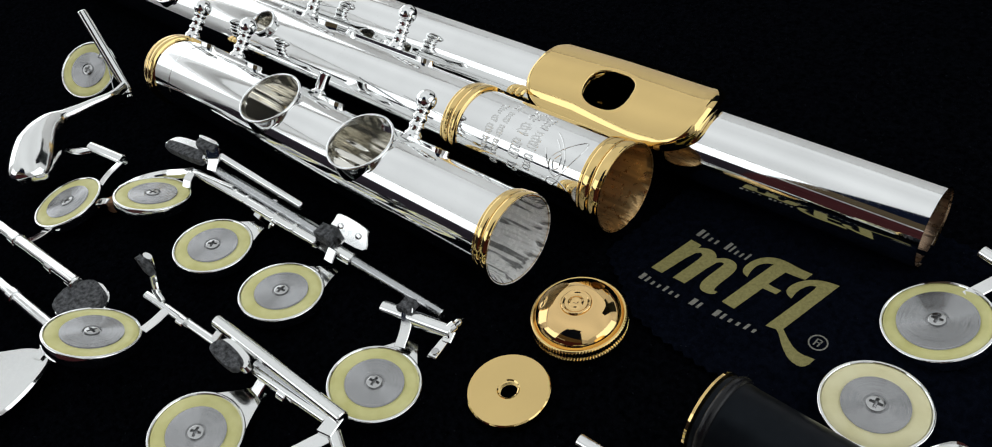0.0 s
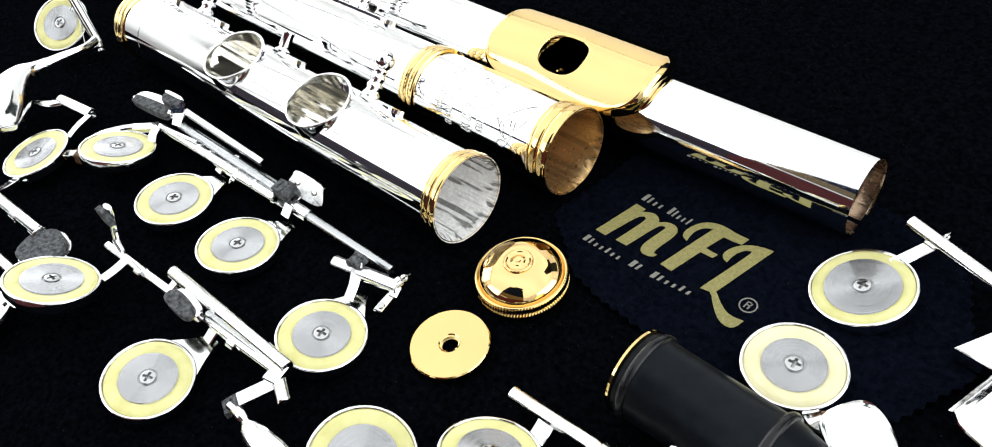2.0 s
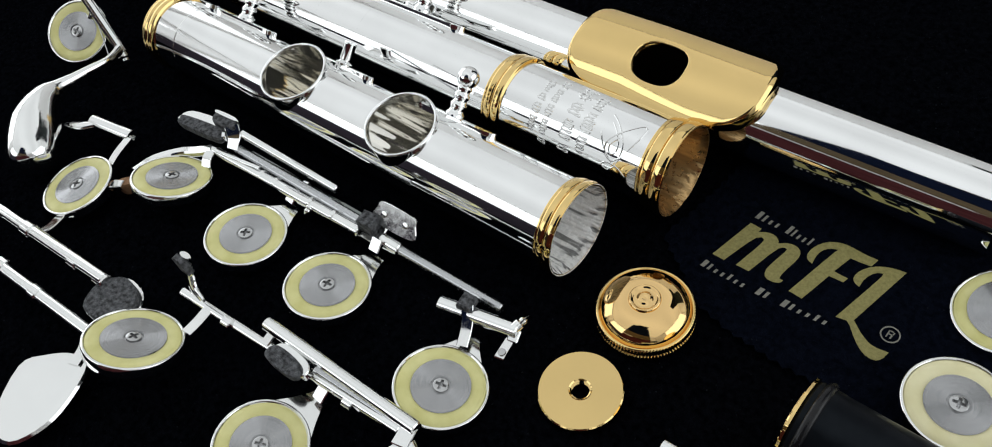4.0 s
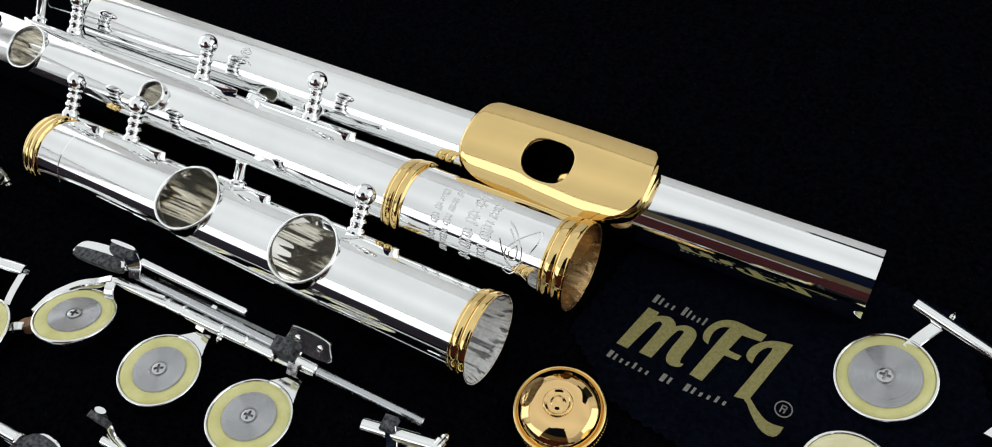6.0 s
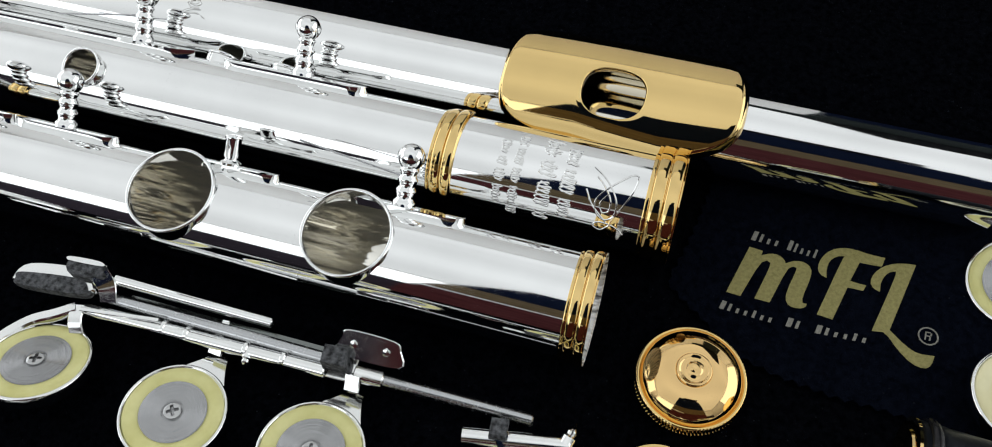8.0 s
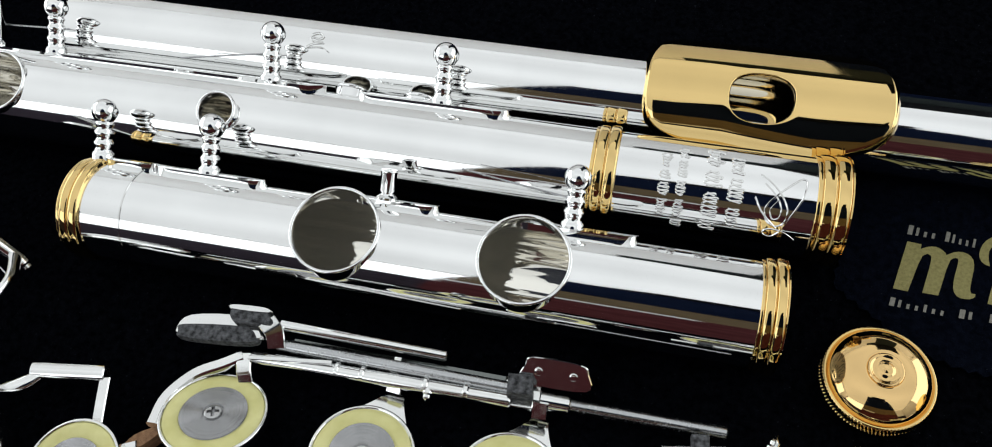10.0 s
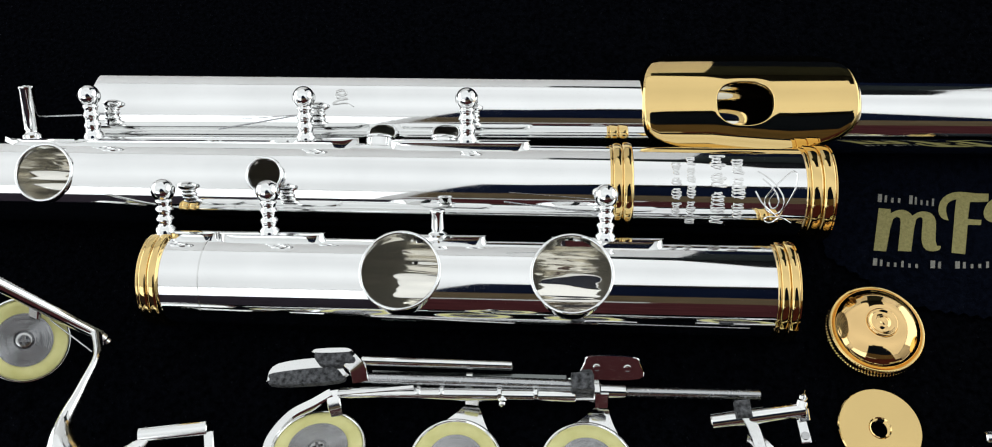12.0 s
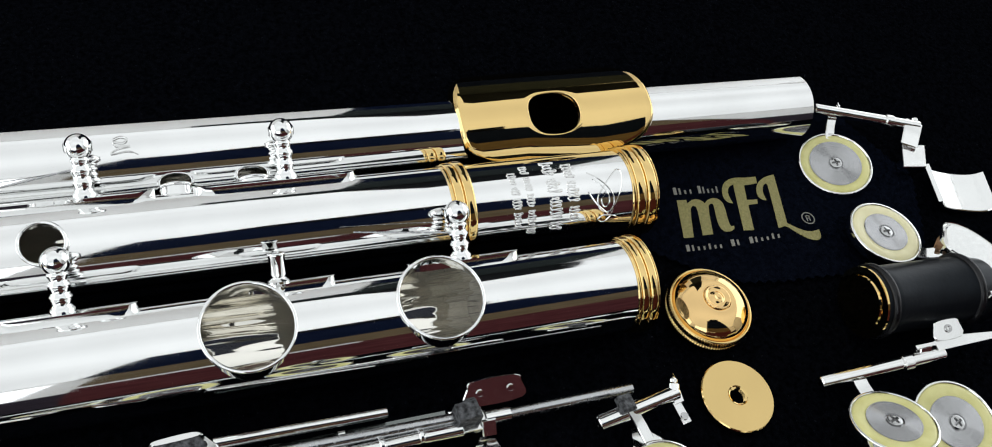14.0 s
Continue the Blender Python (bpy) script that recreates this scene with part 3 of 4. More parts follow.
ring(foot, fb, -112.3, -107.2, FR, fy(-110), FZ, mouth=0.72)
part("seam_ring", lathe([(FR - 0.1, 0), (FR + 0.16, 0.05), (FR + 0.16, 0.35), (FR - 0.1, 0.4)], 96, Matrix.Translation(Vector((-249, fy(-249), FZ)) - fb) @ Matrix.Rotation(math.pi / 2, 4, "Y"), closed=True), ENGRAVED, foot, "thin seam of the socket")
for x in (-260.6, -234.0, -151.3):
    saddle(foot, fb, x - 13 if x > -255 else x + 1, x + 14, BACK, FR, fy(x), FZ, 5.0)
    ball_post(foot, fb, x, BACK, FR, fy(x), FZ, 11.5)
saddle(foot, fb, -199, -180, BACK, FR, fy(-190), FZ, 4.4)
flat_post(foot, fb, -192.0, BACK, FR, fy(-192), FZ, 7.6, 1.75)

# body
BR, BY, BZ = 11.1, 130.5, 11.1
bb = Vector((-240, BY, 0))
body = thing("flute_middle_joint", *bb, "silver flute body with an engraved barrel and gold rings", "flute joint", "flute joints on the cloth")
BHOLE = radians(-20)
BH = [(-389.0, 7.6, BHOLE), (-366.0, 7.6, BHOLE), (-343.0, 7.6, BHOLE), (-320.0, 7.2, BHOLE), (-296.0, 7.2, BHOLE), (-237.0, 4.2, BHOLE)]
BAX = ((BY + 1.8, BZ), (BY - 0.4, BZ), 0)
BBACK = radians(47)
TRILL = (-210.5, -193.2)


def by(x):
    return BY + 1.8 + (-2.2) * (x + 420) / (420 - 96)


tube("tube", body, BR, 0.32, -420.0, -98.1, BH + [(hx, 3.5, radians(74)) for hx in TRILL], BAX, SILVER, SILVER_INNER, bb)
for hx, hr, a in BH:
    tone_hole(body, bb, hx, hr, a, BR, by(hx), BZ, 0.5 if hr > 5 else 1.7)
for hx in TRILL:
    tone_hole(body, bb, hx, 3.5, radians(74), BR, by(hx), BZ, 2.2)
ring(body, bb, -149.9, -144.1, BR, by(-147), BZ)
ring(body, bb, -102.4, -95.4, BR, by(-98), BZ, mouth=0.72)
for x in (-186.4, -229.0, -287.0):
    ball_post(body, bb, x, BBACK, BR, by(x), BZ, 12.0)
flat_post(body, bb, -304.0, BBACK, BR, by(-304), BZ, 14.5, 2.0)
part("socket_lining", lathe([(BR - 0.75, 0), (BR - 0.5, 0), (BR - 0.5, 43.3), (BR + 0.76, 46), (BR + 0.6, 46), (BR - 0.75, 43.3)], 96, Matrix.Translation(Vector((-141.35, by(-119), BZ)) - bb) @ Matrix.Rotation(math.pi / 2, 4, "Y"), closed=True), BRASS_INNER, body, "brown brass lining of the socket", sharp=60)
saddle(body, bb, -312, -215, BBACK, BR, by(-260), BZ, 5.2, "rib")
saddle(body, bb, -207, -170, BBACK, BR, by(-188), BZ, 5.2, "rib")

# head joint
HR = 10.95
HAX = ((154.9, 10.8), (154.7, 9.4), 0.115)
hb = Vector((-160, 155.5, 0))
head = thing("flute_head_joint", *hb, "silver flute head joint with a gold lip plate", "flute joint", "flute joints on the cloth")
LIPX, LIPA = -114.9, radians(-18)
tube("tube", head, HR, 0.32, -290.0, -30.5, [(LIPX, 7.9, LIPA)], HAX, SILVER, HEAD_INNER, hb)


def lip_plate(parent, base):
    s = (LIPX + 292) / (292 - 30.5)
    cy, cz = 154.9 - 0.2 * s, 10.8 - 1.4 * s
    lift = 11.9      # height of the plate over the axis
    c, sn = math.cos(LIPA), math.sin(LIPA)
    up, side = Vector((0, sn, c)), Vector((0, c, -sn))
    o = Vector((LIPX, cy, cz)) - base
    n, steps = 128, 14

    def at(x, w, h):
        rho = 18.5 if w > 0 else 15.0 + 5.0 * max(0.0, min(1.0, (x + 8.0) / 20.0))  # the near side curves more towards one end
        th = w / rho
        sag = rho * (1 - math.cos(th))
        flare = 0.0010 * x * x if x < 0 else -0.0019 * x * x * math.cos(min(abs(w) / 13.0, 1.57))
        return o + Vector((x, 0, 0)) + side * (rho * math.sin(th)) + up * (lift + h - sag - flare)

    def superloop(ax, ay, p):
        out = []
        for i in range(n):
            a = 2 * math.pi * i / n
            ca, sa = math.cos(a), math.sin(a)
            out.append((ax * math.copysign(abs(ca) ** (2 / p), ca), ay * math.copysign(abs(sa) ** (2 / p), sa)))
        return out

    hole, rim = superloop(7.5, 6.2, 2.5), [(x + 0.5, y * (1.42 if y > 0 else 0.77 - 0.002 * x)) for x, y in superloop(25.8, 16.9, 2.8)]
    # the free end of the plate is bowed
    rim = [(x + 1.3 * max(0.0, x / 26.0) ** 3 * math.cos(min(abs(y - 2) / 15.0, 1.57)), y) for x, y in rim]
    bm = bmesh.new()
    rings = []
    for q in range(steps + 1):
        t = q / steps
        rings.append([(h[0] * (1 - t) + r[0] * t, h[1] * (1 - t) + r[1] * t, 0.0) for h, r in zip(hole, rim)])
    grow = lambda loop, k, h: [(x * k, y * k, h) for x, y, _ in loop]
    edge = rings[steps]
    ends = lambda x: max(0.0, min(1.0, (abs(x) - 15.0) / 9.0))   # the two ends are thick and flare outwards
    for kx, ky, flare, h, drop in ((1.008, 1.010, 0.0, -0.08, 0.0), (1.014, 1.018, 0.2, -0.25, 0.1), (1.018, 1.024, 0.7, -0.5, 0.7), (1.018, 1.024, 1.3, -0.9, 1.5), (1.006, 1.010, 1.4, -1.3, 2.1), (0.98, 0.985, 0.6, -1.5, 2.2)):
        rings.append([(x * kx + math.copysign(flare * ends(x), x), y * ky, h - drop * ends(x)) for x, y, _ in edge])
    rings.append([(x * 0.96, y * 0.96, -1.5) for x, y, _ in edge])
    rings.append(grow(edge, 0.6, -1.5))
    # the riser under the blow hole is undercut
    rings.append([(x * 1.14, y * 1.14, -1.5) for x, y in hole])
    rings.append([(x * 1.22, y * 1.22, -4.4) for x, y in hole])
    rings.append([(x * 1.14, y * 1.14, -4.4) for x, y in hole])
    for k, h in ((0.945, -1.3), (0.942, -0.8), (0.946, -0.5), (0.955, -0.28), (0.968, -0.12), (0.984, -0.03)):
        rings.append([(x * k, y * k, h) for x, y in hole])
    vs = [[bm.verts.new(at(*p)) for p in r] for r in rings]
    vs.append(vs[0])
    for a, b in zip(vs, vs[1:]):
        for i in range(n):
            bm.faces.new((a[i], a[(i + 1) % n], b[(i + 1) % n], b[i]))
    return part("lip_plate", bm, GOLD, parent, "polished gold lip plate with an oval blow hole", sharp=45)


lip_plate(head, hb)
part("end_lining", lathe([(9.05, 0), (9.3, 0), (9.35, 26), (9.0, 26), (9.0, 23), (8.8, 22.8), (8.8, 22)], 96, Matrix.Translation(Vector((-57.0, 154.72, 9.52)) - hb) @ Matrix.Rotation(math.pi / 2, 4, "Y")), HEAD_BORE, head, "dull brown inside of the open end", sharp=60)


# ---- engraving on the barrel and the maker's mark on the head ----
def on_tube(pts, radius, cy, cz, base):
    """Points (x, degrees from up towards the near side) laid on a tube."""
    return [Vector((x, cy - radius * math.sin(radians(a)), cz + radius * math.cos(radians(a)))) - base for x, a in pts]


def engraved(parent, base, pts, radius, cy, cz, r=0.19):
    line = on_tube([tuple(p) for p in soft_line(pts, 7)], radius, cy, cz, base)
    up = (0.2, -0.3, 1)
    return part("engraving", sweep(line, round_section(r, 6), up=up), ENGRAVED, parent, "engraved scroll line")


rng = random.Random(7)
ey = by(-120)
for pts in ([(-117.6, 4), (-115, 12), (-112.4, 24), (-110.6, 38), (-110.6, 52), (-112.6, 60), (-115, 54), (-115.6, 40), (-113.4, 26), (-110.6, 14), (-107.8, 4), (-106.6, 8), (-107.2, 24), (-108.8, 40), (-110.6, 56), (-111.4, 66)],
            [(-116.4, 14), (-114, 24), (-112.2, 36), (-112, 48), (-113.6, 52), (-114.4, 42), (-112.6, 30)],
            [(-111.4, 66), (-113.4, 74), (-115.4, 70), (-114, 64), (-110.4, 66), (-107.6, 74)],
            [(-118.4, 30), (-116.6, 44), (-114.4, 54), (-112.4, 62)]):
    engraved(body, bb, [(-104.6 + 0.86 * (x + 106.6), a) for x, a in pts], BR, ey, BZ, 0.21)
# looped script that runs round the barrel, too fine to read
for x0, tall, a0, a1, step in ((-123.9, 2.0, -22, 76, 5.2), (-119.0, 1.9, -14, 74, 4.8), (-133.9, 1.2, -8, 70, 3.8), (-130.3, 1.2, -18, 74, 3.6)):
    a = a0
    while a < a1:
        pts = []
        for k in range(rng.randint(3, 6)):
            up = tall * rng.uniform(0.55, 1.25)
            pts += [(x0 - up * 0.6, a), (x0 + up * 0.7, a + step * 0.55), (x0 + up * 0.8, a + step * 0.05), (x0 - up * 0.5, a + step * 0.35)]
            a += step * rng.uniform(0.8, 1.15)
        engraved(body, bb, pts, BR, ey, BZ, 0.21 if tall > 1.3 else 0.17)
        a += step * 0.9
for pts in ([(-222.6, 4), (-221, 0.5), (-219.6, 5), (-220.6, 10), (-222.5, 8), (-222, 14), (-219.2, 15), (-221.8, 18), (-223.2, 24), (-219.6, 22), (-217.6, 27)],):
    engraved(head, hb, pts, HR * 0.97, 154.7, 10.85, 0.14)


# ---- keys ----
def cup_meshes(r, washer):
    """Meshes of a pad cup of radius r that lies open side up: cup, pad, washer, screw."""
    cup = lathe([(0, -4.6), (r * 0.35, -4.6), (r * 0.45, -4.0), (r * 0.9, -3.7), (r - 0.25, -3.2), (r - 0.02, -2.7), (r, -0.3), (r - 0.1, -0.05), (r - 0.3, 0.06), (r - 0.6, 0.04), (r - 0.74, -0.12), (r - 0.74, -1.2), (0, -1.2)], 64)
    pad = lathe([(0, -0.9), (washer * 0.96, -0.9), (washer * 0.97, -0.28), (washer + 0.5, -0.08), (washer * 0.5 + r * 0.5, 0.12), (r - 1.3, 0.02), (r - 0.86, -0.22), (r - 0.76, -0.9), (washer, -0.95)], 64)
    wash = lathe([(0, -0.3), (washer, -0.3), (washer, 0.12), (washer - 0.18, 0.24), (2.35, 0.24), (2.25, -0.25), (0, -0.25)], 64)
    bm = bmesh.new()
    n, rad = 64, [1.78, 1.74, 1.62, 1.45, 1.3, 1.1, 0.95, 0.8, 0.6, 0.45, 0.3, 0.15]
    rings = [[bm.verts.new((1.78 * math.cos(2 * math.pi * i / n), 1.78 * math.sin(2 * math.pi * i / n), -0.25)) for i in range(n)]]
    for q in rad:
        row = []
        for i in range(n):
            x, y = q * math.cos(2 * math.pi * i / n), q * math.sin(2 * math.pi * i / n)
            z = 0.30 + 0.22 * math.sqrt(max(1 - (q / 1.8) ** 2, 0))
            cross = (abs(x) < 0.30 and abs(y) < 1.22) or (abs(y) < 0.30 and abs(x) < 1.22)
            row.append(bm.verts.new((x, y, z - (0.9 if cross else 0))))
        rings.append(row)
    for a, b in zip(rings, rings[1:]):
        for i in range(n):
            bm.faces.new((a[i], a[(i + 1) % n], b[(i + 1) % n], b[i]))
    bm.faces.new(rings[-1])
    return cup, pad, wash, bm


def pad_cup(parent, base, centre, slope, r, ratio=0.62, skin=PAD_SKIN, spin=0.0, tail=None, tail_len=16.5):
    """A padded key cup, lying on its back. tail: the bearing (degrees) of its arm's web."""
    n = Vector((slope[0], slope[1], 1)).normalized()
    m = Matrix.Translation((Vector(centre) - base) * U) @ Vector((0, 0, 1)).rotation_difference(n).to_matrix().to_4x4() @ Matrix.Rotation(radians(spin), 4, "Z")
    cup, pad, wash, screw = cup_meshes(r, r * ratio)
    c = part("pad_cup", cup, SILVER_KEY, parent, "polished silver key cup", at=m, sharp=40)
    part("pad", pad, skin, c, "cream yellow skin pad", sharp=50)
    part("washer", wash, WASHER, c, "turned steel pad washer", sharp=40)
    part("screw", screw, STEEL_SCREW, c, "steel cross-head screw", sharp=45)
    if tail is not None:
        a = radians(tail - spin)
        ca, sa = math.cos(a), math.sin(a)
        side = []
        for k in range(9):
            t = k / 8
            along = r * 0.36 + (tail_len - r * 0.36) * t
            half = 1.7 + (r * 0.93 - 1.7) * (1 - t) ** 1.3
            side.append((along, half))
        pts = [(x, -w) for x, w in side] + [(x, w) for x, w in side[::-1]]
        web = prism([(x * ca - y * sa, x * sa + y * ca) for x, y in pts], -2.6, -0.34, edge=0.2)
        part("cup_web", web, SILVER_KEY, c, "flared web between cup and arm", sharp=30)
    return c


def key(name, x, y, label):
    b = Vector((x, y, 0))
    return thing(name, x, y, 0, label, "flute key", "flute keys on the cloth"), b


def bar(parent, base, p, q, r, name="hinge_tube", mat=None, bore=0.75, label=""):
    return part(name, rod(Vector(p) - base, Vector(q) - base, r, bore=bore), mat or SILVER_KEY, parent, label)


def arm(parent, base, pts, w, h, name="arm", mat=None, label=""):
    line = [Vector(p) - base for p in (soft_line(pts, 5) if len(pts) > 2 else [Vector(p) for p in pts])]
    return part(name, sweep(line, strip(w, h)), mat or SILVER_KEY, parent, label, sharp=30)


def plate(parent, base, outline, z0, z1, name="plate", mat=None, label="", edge=0.25, soft=True):
    o = [(x - base.x, y - base.y) for x, y in (soft_outline(outline, 4) if soft else outline)]
    return part(name, prism(o, z0, z1, edge=edge), mat or SILVER_KEY, parent, label, sharp=30)


def finial(parent, base, p, q, r, name="pivot_screw"):
    length = (Vector(q) - Vector(p)).length
    prof = [(0, 0), (r, 0), (r, length * 0.35), (r * 0.7, length * 0.45), (r * 0.75, length * 0.6), (0, length)]
    return part(name, lathe(prof, 20, frame_of(Vector(p) - base, Vector(q) - base)), SILVER_KEY, parent, sharp=30)


# cluster of three cups on a long hinge
k1, b1 = key("flute_key_cluster", -185, 72, "silver flute key cluster with three padded cups on hinge tubes")
pad_cup(k1, b1, (-217.4, 62.2, 8.1), (0.01, 0.42), 11.1, spin=20)
pad_cup(k1, b1, (-185.5, 60.5, 5.0), (0.08, 0.16), 11.0, spin=35, tail=78, tail_len=15.5)
pad_cup(k1, b1, (-155.2, 61.0, 4.1), (0.05, 0.20), 11.1, spin=10, tail=76, tail_len=15.5)
bar(k1, b1, (-214.5, 76.0, 6.0), (-158, 76.8, 5.6), 1.55)
bar(k1, b1, (-209.5, 83.0, 9.5), (-173.2, 84.0, 5.6), 1.2)
bar(k1, b1, (-210, 79.6, 6.6), (-158, 79.6, 5.2), 1.35, "steel_tube", STEEL, 0.9, "grey steel tube between the hinge tubes")
plate(k1, b1, [(-208.0, 77.8), (-160.0, 77.8), (-160.0, 82.6), (-208.0, 82.6)], 2.6, 3.5, "back_strap", STEEL_DARK, "dark steel strap under the hinge tubes", soft=False)
for x in (-196.0, -190.4, -176.6, -168.0):
    part("collar", rod(Vector((x, 76.26 + (x + 214) * 0.014, 5.87)) - b1, Vector((x + 1.2, 76.28 + (x + 214) * 0.014, 5.86)) - b1, 1.75), SILVER_KEY, k1)
part("collar", rod(Vector((-152.4, 78.7, 4.1)) - b1, Vector((-146.0, 78.8, 3.8)) - b1, 2.0), SILVER_KEY, k1)
bar(k1, b1, (-155, 78.6, 4.2), (-114.2, 79.3, 2.4), 1.35, "pivot_rod", STEEL, 0, "thin grey steel pivot rod")
for x in (-183.6,):
    arm(k1, b1, [(x, 76.4, 5.0), (x, 82.0, 4.6 if x > -200 else 6.4)], 1.8, 1.0, "bridge")
plate(k1, b1, [(-231.6, 77.4), (-229.5, 81.4), (-217, 83.2), (-212.6, 80.2), (-213.5, 78.4), (-229, 77.0)], 8.4, 10.6, "touch_plate", label="silver touch plate", edge=0.5)
plate(k1, b1, [(-231.0, 77.4), (-230.2, 79.0), (-217.2, 80.8), (-213.4, 79.6), (-214.1, 77.4), (-228.9, 76.0)], 8.2, 10.7, "felt", FELT, "grey speckled felt", edge=0.5)
plate(k1, b1, [(-220.2, 84.5), (-212.6, 85.0), (-211.4, 84.0), (-219.8, 83.5)], 9.9, 12.7, "touch_plate", edge=0.4)
plate(k1, b1, [(-220.0, 83.8), (-212.4, 84.2), (-210.6, 81.6), (-218.2, 80.8)], 9.8, 12.4, "felt", FELT, "dark felt", edge=0.4)
arm(k1, b1, [(-211.8, 82.4, 12.0), (-210, 80.8, 10.0), (-209.4, 78.5, 7.5)], 4.0, 1.0)
plate(k1, b1, [(-159.2, 81.4), (-154.2, 81.8), (-153.6, 77.6), (-158.8, 77.4)], 5.6, 9.4, "felt", FELT, "grey speckled felt", soft=False)
plate(k1, b1, [(-160.0, 81.4), (-152.4, 81.8), (-151.8, 76.0), (-159.4, 75.8)], 3.6, 5.5, "clutch_block", soft=False)
back = prism(soft_outline([(-6.6, -1.4), (-6.5, 2.6), (-4.9, 4.4), (4.9, 4.3), (6.6, 2.5), (6.6, -1.4)], 4), -0.5, 0.5)
plate_m = Matrix.Translation((Vector((-149.6, 82.0, 8.2)) - b1) * U) @ Matrix.Rotation(radians(46), 4, "X")
bp = part("back_plate", back, SILVER_KEY, k1, "leaning rounded silver plate", at=plate_m, smooth=False)
for x in (-3.6, 3.6):
    part("rivet", lathe([(0, 0.4), (0.9, 0.4), (0.8, 0.9), (0, 1.05)], 16, Matrix.Translation((x, 1.5, 0))), SILVER_KEY, bp)
arm(k1, b1, [(-182.6, 74.5, 4.8), (-182.4, 76.6, 6.4)], 3.4, 1.4)
arm(k1, b1, [(-151.9, 75.0, 3.8), (-151.9, 77.6, 6.0)], 3.4, 1.4)
arm(k1, b1, [(-214.8, 71.0, 4.2), (-215.4, 73.0, 6.0), (-216.0, 76.2, 6.6)], 3.2, 1.3)
arm(k1, b1, [(-229.4, 57.5, 7.2), (-229.4, 64.0, 6.0), (-225.8, 70.2, 5.0), (-220.4, 73.4, 5.4), (-216.2, 75.8, 6.2)], 2.6, 2.4, "guard_arm", label="curved silver arm round the cup")
finial(k1, b1, (-175.3, 76.4, 6.0), (-175.3, 72.8, 5.4), 1.2)
arm(k1, b1, [(-214.6, 75.2, 7.6), (-196.4, 77.2, 8.0)], 0.9, 0.5, "flat_spring", label="white flat spring")

# cup with a short hinge
k2, b2 = key("flute_key", -113, 60, "silver flute key with a padded cup and short hinge tube")
pad_cup(k2, b2, (-113.3, 55.6, 3.7), (0.13, 0.19), 11.0, spin=15, tail=100, tail_len=15.5)
bar(k2, b2, (-126.8, 71.8, 4.6), (-105.4, 75.0, 6.2), 1.9)
arm(k2, b2, [(-115.6, 66.0, 3.4), (-117.0, 70.0, 5.0), (-119.2, 73.8, 7.4)], 2.8, 0.9, label="flat strap arm")
plate(k2, b2, [(-121.6, 76.0), (-118.2, 76.4), (-117.8, 72.4), (-121.2, 72.0)], 5.8, 8.9, "felt", FELT, "dark felt over the strap", edge=0.5, soft=False)
finial(k2, b2, (-106.6, 75.0, 6.6), (-105.2, 79.4, 7.6), 1.5)
plate(k2, b2, [(-107.4, 72.8), (-105.2, 73.2), (-104.4, 67.6), (-106.8, 67.2)], 4.6, 5.6, "lug", soft=False)
part("screw", lathe([(0, 0), (1.0, 0), (0.9, 0.4), (0, 0.5)], 18, Matrix.Translation(Vector((-105.8, 69.0, 5.6)) - b2)), STEEL_SCREW, k2)
arm(k2, b2, [(-106, 75, 6.4), (-105.6, 72.6, 5.4)], 2.6, 1.2, "lug_arm")

# two cups on crossing hinges, with a teardrop touch
k3, b3 = key("flute_key_cluster", -150, 34, "silver flute key cluster with two padded cups and a teardrop touch")
pad_cup(k3, b3, (-137.5, 22.1, 5.2), (0.20, 0.13), 10.9, spin=25, tail=84, tail_len=17.5)
pad_cup(k3, b3, (-180.2, 22.5, 11.7), (0.04, 0.58), 11.6, 0.64, spin=0)
bar(k3, b3, (-185.5, 38.8, 5.4), (-112, 41.6, 7.4), 1.35)
bar(k3, b3, (-156.2, 43.6, 9.5), (-108.8, 43.7, 8.2), 1.7)
arm(k3, b3, [(-173.9, 31.0, 6.6), (-174.2, 34.6, 6.2), (-174.6, 38.6, 6.2)], 3.0, 1.4)
part("upright_arm", sweep([p - b3 for p in soft_line([(-178.0, 39.6, 6.2), (-181.6, 40.6, 7.6), (-183.0, 42.2, 11.0), (-182.4, 43.2, 14.5), (-181.2, 43.8, 18.8)], 5)], [(1.5 * math.cos(a), 0.8 * math.sin(a)) for a in (2 * math.pi * i / 12 for i in range(12))], up=(0.2, -0.9, 0.3)), SILVER_KEY, k3, "bent silver arm")
part("felt", box(-183.2 - b3.x, 41.2 - b3.y, 13.6, -179.8 - b3.x, 43.0 - b3.y, 19.4), FELT, k3)
plate(k3, b3, [(-149.6, 38.0), (-148.0, 40.6), (-140.4, 40.2), (-138.4, 38.0), (-140.2, 36.4), (-147.4, 36.6)], 9.2, 11.6, "felt", FELT)
plate(k3, b3, [(-149.4, 39.4), (-147.6, 42.0), (-139.6, 41.6), (-137.4, 39.4), (-139.2, 37.8), (-146.8, 38.2)], 8.2, 10.6, "clutch_block")
for x in (-132.0, -124.0, -154.0):
    arm(k3, b3, [(x, 40.2, 7.0), (x + 0.6, 43.6, 8.6)], 2.8, 1.6, "bridge")
for x in (-128, -146.0, -168.5):
    part("collar", rod(Vector((x, 39.6 + (x + 150) * 0.035, 6.3)) - b3, Vector((x + 3, 39.7 + (x + 150) * 0.035, 6.4)) - b3, 1.75, bore=0), SILVER_KEY, k3)
bar(k3, b3, (-138, 41.5, 8.6), (-113.5, 42.4, 7.9), 0.8, "inner_rod", STEEL, 0)
arm(k3, b3, [(-134.4, 37.2, 4.6), (-134.0, 40.4, 6.6)], 3.4, 1.4)
